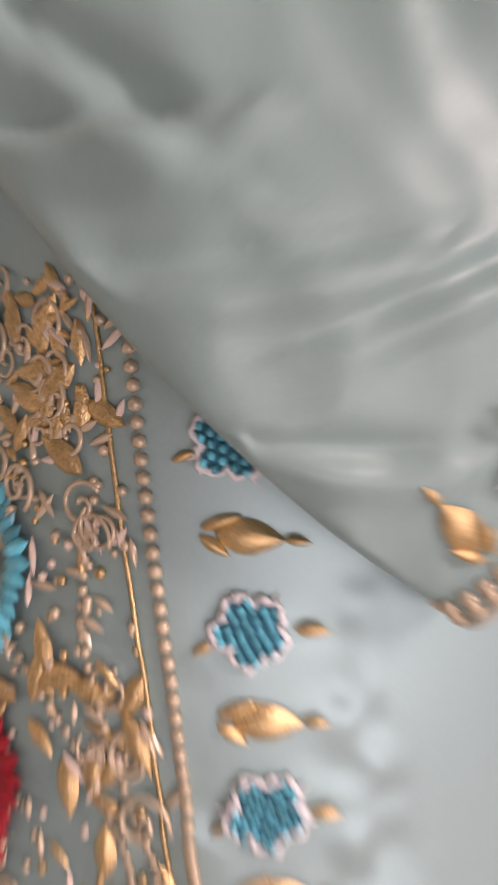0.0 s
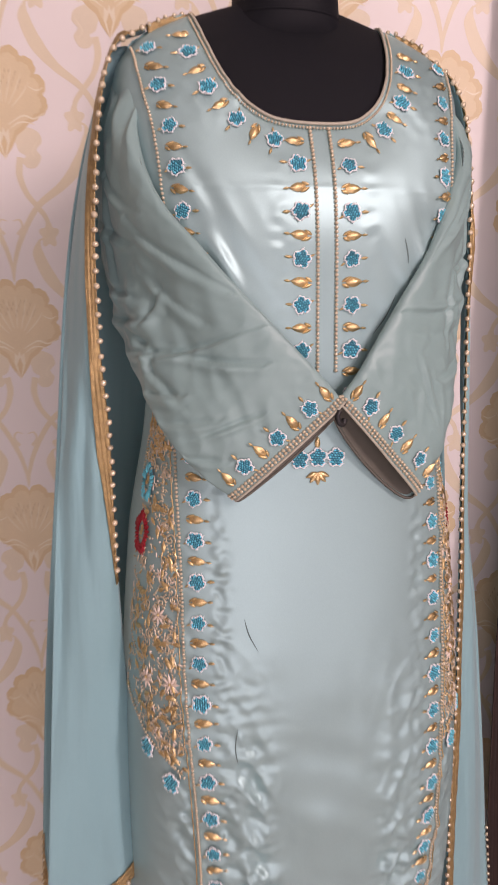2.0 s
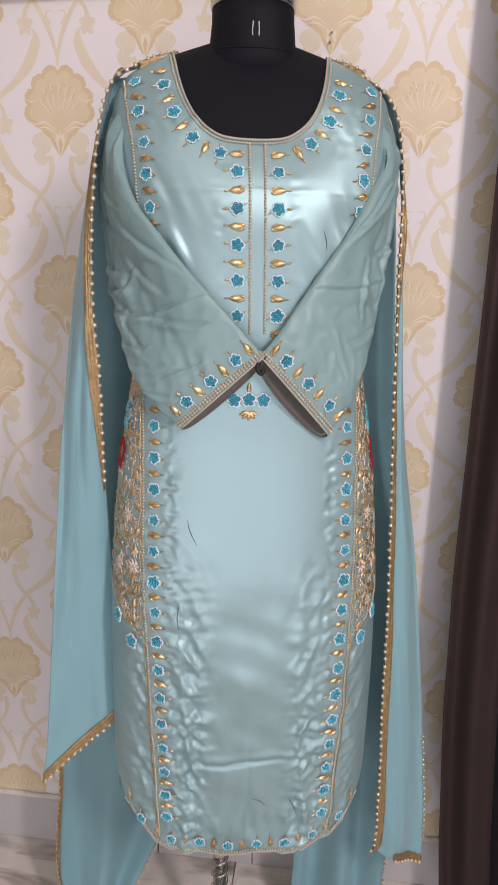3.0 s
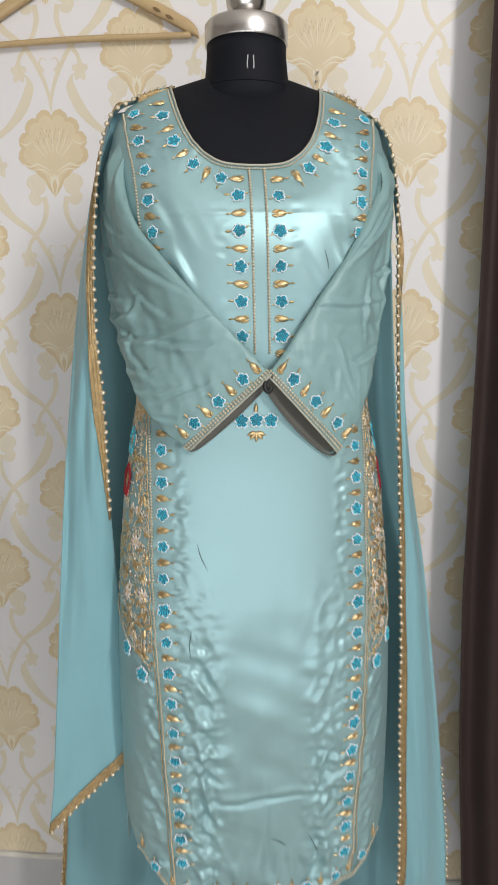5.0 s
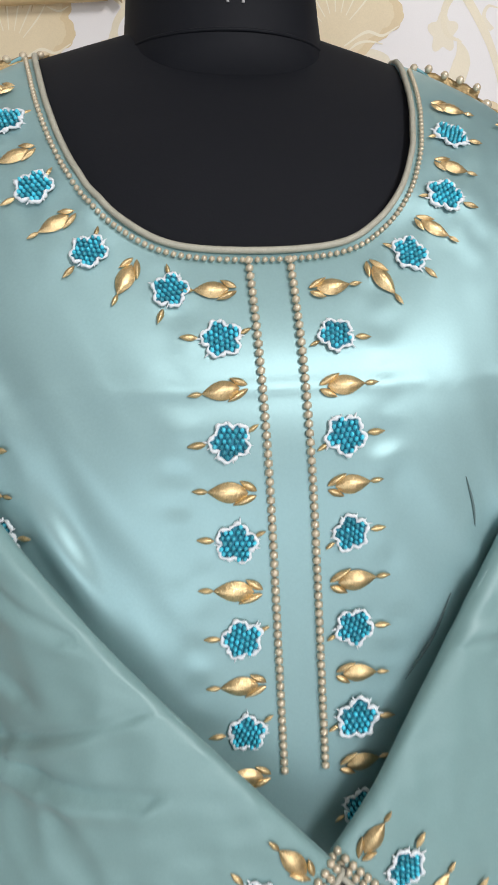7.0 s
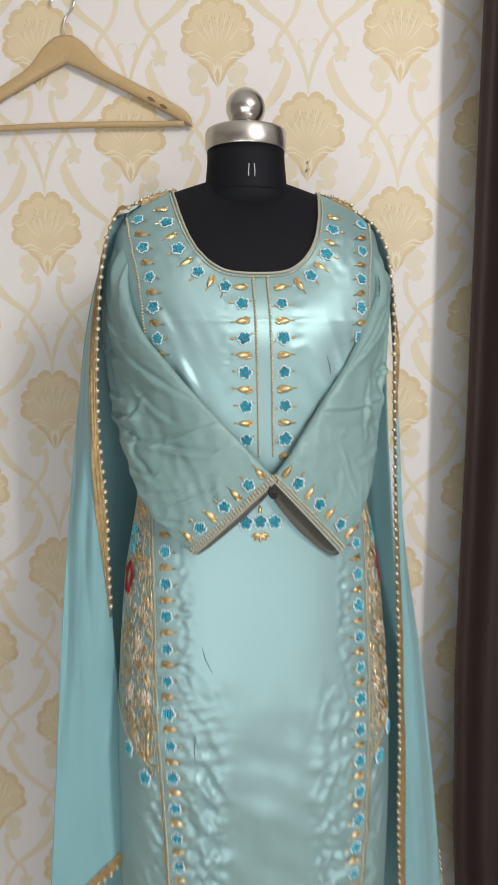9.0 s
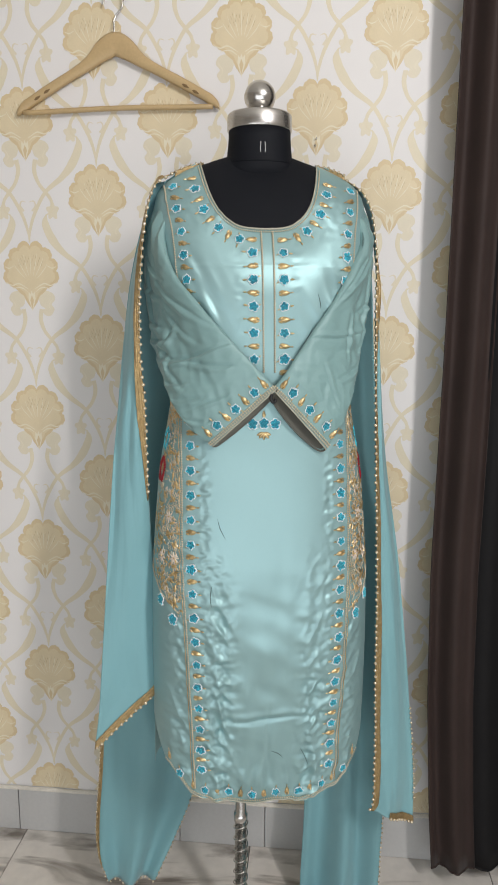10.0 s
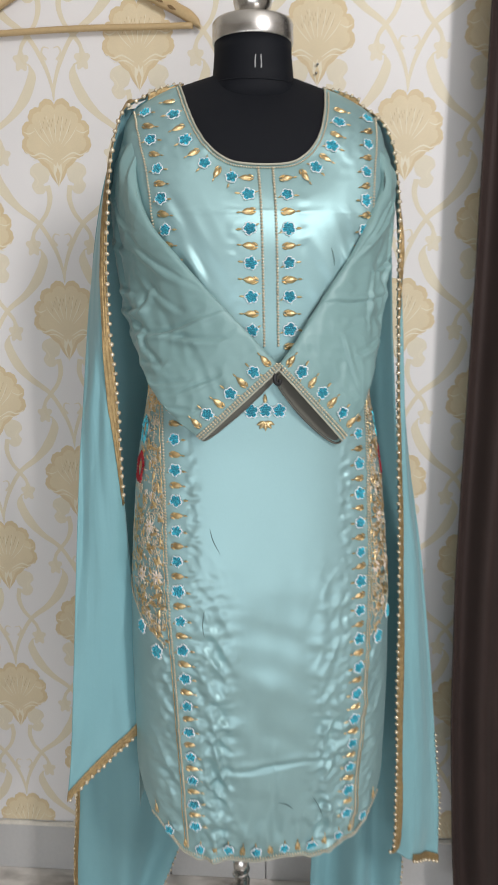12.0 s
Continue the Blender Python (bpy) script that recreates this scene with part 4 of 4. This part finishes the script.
L_IN = [(-.150, -.016, 1.603), (-.187, -.030, 1.573), (-.204, -.046, 1.500), (-.212, -.060, 1.400), (-.213, -.070, 1.294), (-.207, -.068, 1.194), (-.205, -.06, 1.050), (-.197, -.050, .876), (-.176, -.045, .669)]
_, PL = sheet("front_fall", L_OUT, L_IN, 40, 120, 0.006, 5, 0.4, "front fall with a gold lace edge", 0.010)
R_IN = [(.149, -.016, 1.598), (.189, -.026, 1.562), (.206, -.040, 1.474), (.209, -.050, 1.293), (.218, -.048, 1.080), (.229, -.042, .854), (.237, -.036, .613), (.243, -.030, .382), (.236, -.028, .345)]
R_OUT = [(.149, .015, 1.601), (.192, .012, 1.563), (.216, .005, 1.464), (.232, .003, 1.290), (.254, .002, 1.07), (.288, .0, .86), (.320, .0, .60), (.338, .0, .40), (.343, .0, .285)]
_, PR = sheet("front_fall", R_IN, R_OUT, 40, 120, 0.008, 6, 2.4, "front fall with a gold lace edge", 0.006)

# lace and pearls
inner = PL[-1]
across = PL[-6] - PL[-1]
across /= np.linalg.norm(across, axis=1, keepdims=True)
n_l = 92
ribbon(inner[:n_l], across[:n_l], 0.027, 0.22, lift=0.003)
pearls(inner[:91], 0.0138)
hemline = PL[:, -1]
up = PL[:, -6] - PL[:, -1]
up /= np.linalg.norm(up, axis=1, keepdims=True)
ribbon(hemline, up, 0.018)
pearls(hemline, 0.0125)
inner = PR[0]
across = PR[6] - PR[0]
across /= np.linalg.norm(across, axis=1, keepdims=True)
ribbon(inner, across, 0.014, 0.02, lift=0.003)
pearls(inner, 0.0138)
hemline = PR[16:, -1]
up = PR[16:, -6] - PR[16:, -1]
up /= np.linalg.norm(up, axis=1, keepdims=True)
ribbon(hemline, up, 0.016)
pearls(hemline, 0.010)
pearls(PR[-1, 92:112], 0.0115, ME_SEED)
# shoulder run from the neck
for sx, z0 in ((-1, 1.622), (1, 1.622)):
    run = spline([(sx * .100, .0, z0), (sx * .125, -.008, 1.615), (sx * .150, -.017, 1.603)], 16)
    ribbon(run, (0, -0.12, -1), 0.017, lift=0.001)
    ribbon(run, (0, 1, -0.25), 0.014, lift=0.0)
    pearls(run, 0.0098, ME_SEED)
# fold of the cloth lying over each shoulder
for sx in (-1, 1):
    P = []
    for i in range(24):
        x = 0.114 + 0.078 * i / 23
        for j in range(18):
            v = j / 17
            y = -0.010 + 0.085 * v
            drop = 0.55 * max(x - 0.165, 0) + 2.6 * (max(v - 0.25, 0) * 0.085) ** 2
            P.append((sx * x, y, shoulder_z(x) + 0.0025 - drop + 0.002 * nz(x * 60, v * 5, sx * 3.0)))
    ob = mesh_object("shoulder_fold", P, grid_faces(24, 18, flip=sx < 0), [M_VEIL], dupatta)
    sol = ob.modifiers.new("thickness", "SOLIDIFY")
    sol.thickness, sol.offset = 0.0012, 0
# beaded edge of the tail and of the trailing fall
tail_edge = np.concatenate([PB[:, -1], PB[-1, 76:][::-1]])
pearls(tail_edge, 0.0125, ME_SEED)
pearls(PC[-1, 78:], 0.0125, ME_SEED)
pearls(np.concatenate([PC[-1, 76:80], [(.262, .06, .30)]]), 0.02, ME_SEED)
ribbon(PB[0, 70:104], (0.9, 0, 0), 0.008, 0.3, lift=0.003)
pearls(PB[0, 70:], 0.0125, ME_SEED)

# end of the cloth heaped on the floor by the pole
def heap():
    nu, nv = 60, 40
    P = []
    for i in range(nu):
        u = i / (nu - 1)
        for j in range(nv):
            v = j / (nv - 1)
            x = 0.185 - 0.175 * u + 0.02 * math.sin(v * 3)
            y = 0.11 - 0.155 * v + 0.03 * u
            ridge = math.sin(v * 11 + 2.0 * math.sin(u * 4)) * 0.5 + 0.5
            z = 0.005 + 0.05 * (ridge ** 1.5) * math.sin(math.pi * v) * (0.35 + 0.65 * math.sin(math.pi * min(1, u * 1.1))) + 0.008 * (nz(u * 7, v * 7, 3) + 0.6)
            P.append((x, y, max(z, 0.003)))
    ob = mesh_object("floor_gather", P, grid_faces(nu, nv, flip=True), [M_VEIL], dupatta, "end of the cloth gathered on the floor")
    sol = ob.modifiers.new("thickness", "SOLIDIFY")
    sol.thickness = 0.001
    pearls([P[k] for k in range(nu * nv - nv, nu * nv)], 0.012, ME_SEED)


heap()

# ------------------------------------------------------------------ wooden hanger on the wall
hanger = new("coat_hanger")
hanger.matrix_world = pose(-0.3415, W_Y - 0.013, 1.80, 0, -0.6, 0)
tagged(hanger, "pale wooden coat hanger on a wire hook against the wallpaper", "hanger")


def hanger_body():
    top = [(-.226, -.004), (-.224, .010), (-.212, .024), (-.196, .034), (-.15, .060), (-.09, .092), (-.062, .112), (-.040, .138), (-.018, .154), (0, .158)]
    bot = [(-.226, -.004), (-.214, .002), (-.203, .007), (-.188, .016), (-.14, .042), (-.085, .071), (-.056, .085), (-.034, .0965), (-.015, .105), (0, .111)]
    t = spline([(*q, 0) for q in top], 40)[:, :2]
    b = spline([(*q, 0) for q in bot], 40)[:, :2]
    t = np.concatenate([t, (t * (-1, 1))[::-1][1:]])
    b = np.concatenate([b, (b * (-1, 1))[::-1][1:]])
    prof = [(0.0, 0.45), (0.0, -0.45), (0.12, -0.8), (0.5, -1.0), (0.88, -0.8), (1.0, -0.45), (1.0, 0.45), (0.88, 0.8), (0.5, 1.0), (0.12, 0.8)]
    V = []
    for k, y in prof:
        for p, q in zip(b, t):
            m = p * (1 - k) + q * k
            V.append((m[0], 0.0075 * y, m[1]))
    return V, grid_faces(len(prof), len(t), closed=True, flip=True)


V, F = hanger_body()
mesh_object("shoulder_bar", V, F, [M_WOOD], hanger, "curved beech shoulder piece")
bar = [(-.212 + .424 * k / 30, -.001, .003 - 0.0015 * math.cos(k / 30 * 6.28)) for k in range(31)]
V, F = tube(bar, 0.0056, 10)
mesh_object("trouser_bar", V, F, [M_WOOD], hanger, "round beech trouser bar")
hook = spline([(0, 0, .150), (0, -.001, .178), (.006, 0, .192), (.018, 0, .206), (.020, 0, .226), (.004, 0, .240), (-.016, 0, .232), (-.022, 0, .214)], 50)
V, F = tube(hook, 0.0019, 8)
mesh_object("hook", V, F, [M_STEEL], hanger, "bright wire hook")
# dark patches on the wood, painted shade of the notches
for sx in (-1, 1):
    for x, z in ((.176, .0295), (.154, .0425)):
        V, F = leaf_shape(0.016, 0.006, 0.0004, (-.008, 0))
        ob = mesh_object("slot_shade", V, F, [M_SLOT], hanger)
        ob.matrix_local = Matrix.Translation((sx * x, -0.0078, z)) @ Matrix.Rotation(radians(30 * sx), 4, "Y") @ Matrix.Diagonal((1.1, 1, 1, 1))
# nail that holds it, and an empty nail beside
for x, z in ((-0.337, 2.031), (0.0945, 1.736), (0.0925, 1.7215)):
    bm = bmesh.new()
    bmesh.ops.create_cone(bm, segments=10, radius1=0.0017, radius2=0.0017, depth=0.008, cap_ends=True)
    r = bmesh.ops.create_cone(bm, segments=12, radius1=0.0022, radius2=0.002, depth=0.0012, cap_ends=True)
    for v in r["verts"]:
        v.co.z += 0.004
    ob = part("nail", bm, M_STEEL, None)
    ob.matrix_world = pose(x, W_Y - 0.0035, z, 90, 0, 0)
    tagged(ob, "small steel nail in the papered wall", "nail", "wall nails")

# ------------------------------------------------------------------ curtain
curtain = new("curtain")
tagged(curtain, "dark brown floor-length curtain hanging in deep folds by the wall", "curtain")


def drape(x_end, start, amp0, freq, phase, y0, mat, label, shift=0.0):
    V = []
    nu, nv = 180, 60
    for i in range(nu):
        u = i / (nu - 1)
        for j in range(nv):
            v = j / (nv - 1)
            z = 0.060 + 2.687 * v + 0.001 * math.sin(u * 40) * (1 - v)
            edge = start + float(np.interp(z, [.06, .2, .5, .8, 1.3, 1.9, 2.7], [.404, .392, .374, .367, .371, .372, .376])) - 0.371
            x = edge + u * (x_end + (edge - start) - edge) + shift * z
            amp = amp0 * min(1, 0.3 + u * 5)
            y = y0 + amp * math.sin(u * freq + phase + 0.3 * math.sin(z * 1.3)) + 0.006 * nz(u * 3 + phase, z * 1.5, 5)
            V.append((x, y, z))
    ob = mesh_object("drape", V, grid_faces(nu, nv), [mat], curtain, label)
    sol = ob.modifiers.new("thickness", "SOLIDIFY")
    sol.thickness, sol.offset = 0.002, 0
    V, F = tube([V[i * nv] for i in range(nu)], 0.003, 6)
    mesh_object("hem", V, F, [mat], ob)


drape(0.475, 0.371, 0.014, 9.0, -0.4, 0.275, M_CURTAIN, "dark brown drape at the edge")
drape(1.55, 0.446, 0.030, 62.0, 1.9, 0.295, M_BLACK, "near-black drape behind it", 0.0)

# ------------------------------------------------------------------ skirting tiles
skirting = new("skirting")
tagged(skirting, "grey glazed skirting tiles under the wallpaper", "skirting", kind="structure")
ME_SK = {}
joints = [-2.4, -1.964, -1.529, -1.094, -0.659, -0.224, -0.002, 0.433, 0.868, 1.303, 1.738, 2.173, 2.4]
for x0, x1 in zip(joints, joints[1:]):
    key = round(x1 - x0, 3)
    if key not in ME_SK:
        bm = bmesh.new()
        add_box(bm, 0.0012, key - 0.0012, -0.009, 0, 0.001, 0.118, 0.0016)
        me = bpy.data.meshes.new("skirting_tile")
        bm.to_mesh(me)
        bm.free()
        me.materials.append(M_SKIRT)
        ME_SK[key] = me
    ob = new("skirting_tile", ME_SK[key])
    ob.parent = skirting
    ob.matrix_local = pose(x0, W_Y - 0.001, 0)
# torn edge of the paper on top of the tiles
V, F = [], []
for i in range(400):
    x = -2.4 + 4.8 * i / 399
    h = 0.006 + 0.004 * nz(x * 22, 1, 3) + 0.003 * nz(x * 70, 4, 1)
    for y, z in ((-0.001, 0.117), (-0.0095, 0.1175), (-0.0085, 0.119 + h * 0.5), (-0.0025, 0.119 + h)):
        V.append((x, W_Y + y, z))
ob = mesh_object("paper_edge", V, grid_faces(400, 4, flip=True), [M_EDGE], skirting, "ragged off-white paper edge above the tiles")

# ------------------------------------------------------------------ wallpaper print
REP_W, REP_H = 0.327, 0.332
TIP_X, TIP_Z = -0.560, 0.372


def flat(points, y):
    """A flat print from an outline in (x, z): fan of triangles by tessellation."""
    tri = geometry.tessellate_polygon([[Vector((p[0], p[1], 0)) for p in points]])
    return [(p[0], y, p[1]) for p in points], [tuple(t) for t in tri]


def stroke(points, widths, y, n=30):
    p = spline([(*q, 0) for q in points], n)[:, :2]
    w = np.interp(np.linspace(0, 1, n), np.linspace(0, 1, len(widths)), widths)
    t = np.gradient(p, axis=0)
    nn = np.stack([-t[:, 1], t[:, 0]], 1)
    nn /= np.linalg.norm(nn, axis=1, keepdims=True)
    V = [(*q, 0) for q in p + nn * w[:, None] / 2] + [(*q, 0) for q in p - nn * w[:, None] / 2]
    V = [(a, y, b) for a, b, _ in V]
    return V, [(i, n + i, n + i + 1, i + 1) for i in range(n - 1)]


def paper_motif():
    ps = []
    # fan with a scalloped rim
    out = []
    for k in range(101):
        t = radians(-24 + 228 * k / 100)
        r = 0.0590 + 0.0078 * abs(math.sin(k / 100 * math.pi * 8)) ** 0.7 + 0.0016 * abs(math.sin(k / 100 * math.pi * 24)) + 0.005 * math.sin(t) ** 4
        if abs(k - 50) < 4:
            r -= 0.004 * (1 - abs(k - 50) / 4)
        out.append((r * math.cos(t), 0.086 + r * math.sin(t) * 1.02))
    out += [(-.050, .056), (-.038, .051), (-.030, .042), (-.019, .034), (-.013, .020), (0, .002), (.013, .020), (.019, .034), (.030, .042), (.038, .051), (.050, .056)]
    ps.append((*flat(out, -0.00055), 0))
    ps.append((*flat([(x * 0.86, 0.086 + (z - 0.086) * 0.86) for x, z in out], -0.00064), 5))
    for k in range(7):
        t = radians(30 + 20 * k)
        c, n = math.cos(t), math.sin(t)
        ps.append((*stroke([(.016 * c, .066 + .016 * n), (.035 * c, .074 + .035 * n), (.047 * c, .084 + .047 * n)], [.0008, .0018, .0006], -0.00072, 8), 3))
    for s in (-1, 1):
        # drooping side lobes
        lobe = [(s * a, b) for a, b in ((.010, .044), (.030, .047), (.050, .040), (.055, .026), (.047, .015), (.053, .004), (.045, -.010), (.032, -.011), (.025, -.002), (.030, .006), (.021, .012), (.016, .026))]
        ps.append((*flat(spline([(*q, 0) for q in lobe + lobe[:1]], 60)[:-1, :2].tolist(), -0.00040), 1))
        # lattice: stem, swoosh, hanging tendril, small acanthus
        ps.append((*stroke([(0, -.178), (s * .003, -.150), (s * .016, -.112), (s * .043, -.067), (s * .082, -.036), (s * .108, -.006), (s * .124, .030), (s * .120, .052)],
                           [.002, .006, .008, .0085, .013, .020, .017, .001], -0.00022, 50), 2))
        ps.append((*stroke([(s * .022, .004), (s * .019, -.020), (s * .027, -.046), (s * .043, -.067), (s * .056, -.086), (s * .055, -.108), (s * .040, -.118)],
                           [.010, .010, .008, .008, .007, .005, .002], -0.00030, 40), 2))
        ps.append((*flat([(s * .058 + .013 * math.cos(t) * (1 + .22 * math.sin(5 * t)) , -.108 + .017 * math.sin(t) * (1 + .22 * math.sin(5 * t))) for t in np.linspace(0, 2 * math.pi, 40)[:-1]], -0.00015), 1))
        ps.append((*stroke([(s * .010, -.108), (s * .018, -.096), (s * .014, -.086), (s * .004, -.088)], [.005, .004, .003, .001], -0.00015, 14), 1))
        # light lines in the fan
        ps.append((*stroke([(s * .008, .050), (s * .030, .062), (s * .046, .058), (s * .062, .066)], [.0012, .003, .0026, .001], -0.00075, 20), 3))
        ps.append((*stroke([(s * .010, .044), (s * .022, .052), (s * .034, .053), (s * .046, .050)], [.001, .0026, .002, .001], -0.00075, 16), 3))
        ps.append((*stroke([(s * .040, .102), (s * .052, .097), (s * .062, .101)], [.001, .0024, .001], -0.00075, 10), 3))
        ps.append((*stroke([(s * .050, .028), (s * .040, .012), (s * .046, .002)], [.001, .0022, .001], -0.0006, 12), 3))
    # bud
    ps.append((*flat([(0, .0), (-.0085, .026), (-.0075, .044), (-.003, .038), (0, .046), (.003, .038), (.0075, .044), (.0085, .026)], -0.0008), 3))
    ps.append((*flat([(0, .004), (-.0045, .024), (0, .036), (.0045, .024)], -0.00095), 0))
    # flecks in the middle of the fan
    for k in range(20):
        x = -.027 + .054 * ((k * 7) % 20) / 19
        z = .098 + .022 * ((k * 3) % 7) / 6
        ps.append((*stroke([(x, z), (x * 1.04, z + .0035), (x * 1.1, z + .007)], [.0006, .0013, .0005], -0.00075, 5), 4))
    V, F, I = joined(ps)
    me = bpy.data.meshes.new("flower_print")
    me.from_pydata([tuple(map(float, v)) for v in V], [], F)
    bmx = bmesh.new()
    bmx.from_mesh(me)
    bmesh.ops.recalc_face_normals(bmx, faces=bmx.faces)
    for f in bmx.faces:
        f.normal_update()
        if f.normal.y > 0:
            f.normal_flip()
    bmx.to_mesh(me)
    bmx.free()
    for m in (M_FAN, M_LOBE, M_VINE, M_SHINE, M_ETCH, M_HEART):
        me.materials.append(m)
    me.polygons.foreach_set("material_index", I)
    return me


ME_PRINT = paper_motif()
for c in range(-9, 18):
    for r in range(-1, 8):
        x = TIP_X + c * REP_W / 2
        z = TIP_Z + r * REP_H + (REP_H / 2 if c % 2 else 0)
        if z > 2.55 or z < 0.325 or x < -2.2 or x > 1.9:
            continue
        ob = new("flower_print", ME_PRINT)
        ob.parent = wall
        ob.location = (x, W_Y, z)

# lowest row, cut off by the skirting
def low_print():
    bmx = bmesh.new()
    bmx.from_mesh(ME_PRINT)
    bmesh.ops.bisect_plane(bmx, geom=bmx.verts[:] + bmx.edges[:] + bmx.faces[:], plane_co=(0, 0, 0.126 - (TIP_Z - REP_H)), plane_no=(0, 0, -1), clear_outer=True)
    me = bpy.data.meshes.new("flower_print")
    bmx.to_mesh(me)
    bmx.free()
    for m in (M_FAN, M_LOBE, M_VINE, M_SHINE, M_ETCH, M_HEART):
        me.materials.append(m)
    return me


ME_CUT = low_print()
bmx = bmesh.new()
bmx.from_mesh(ME_PRINT)
bmesh.ops.bisect_plane(bmx, geom=bmx.verts[:] + bmx.edges[:] + bmx.faces[:], plane_co=(0, 0, 0.126 - (TIP_Z - REP_H / 2)), plane_no=(0, 0, -1), clear_outer=True)
ME_CUT_B = bpy.data.meshes.new("flower_print")
bmx.to_mesh(ME_CUT_B)
bmx.free()
for m in (M_FAN, M_LOBE, M_VINE, M_SHINE, M_ETCH, M_HEART):
    ME_CUT_B.materials.append(m)
for c in range(-9, 16):
    odd = c % 2
    ob = new("flower_print", ME_CUT_B if odd else ME_CUT)
    ob.parent = wall
    ob.location = (TIP_X + c * REP_W / 2, W_Y, TIP_Z - (REP_H / 2 if odd else REP_H))

# ------------------------------------------------------------------ floor slabs
SLAB = 0.60
bm = bmesh.new()
add_box(bm, 0.0012, SLAB - 0.0012, 0.0012, SLAB - 0.0012, -0.012, 0.0, 0.0008)
ME_SLAB = bpy.data.meshes.new("floor_tile")
bm.to_mesh(ME_SLAB)
bm.free()
ME_SLAB.materials.append(M_MARBLE)
for i in range(-4, 4):
    for j in range(6):
        x, y = -0.64 + 0.325 * 0 + i * SLAB, W_Y - 0.004 - (j + 1) * SLAB
        if x < -2.41 or x + SLAB > 2.41 or y < -3.2:
            continue
        ob = new("floor_tile", ME_SLAB)
        ob.parent = floor
        ob.location = (x, y, 0)
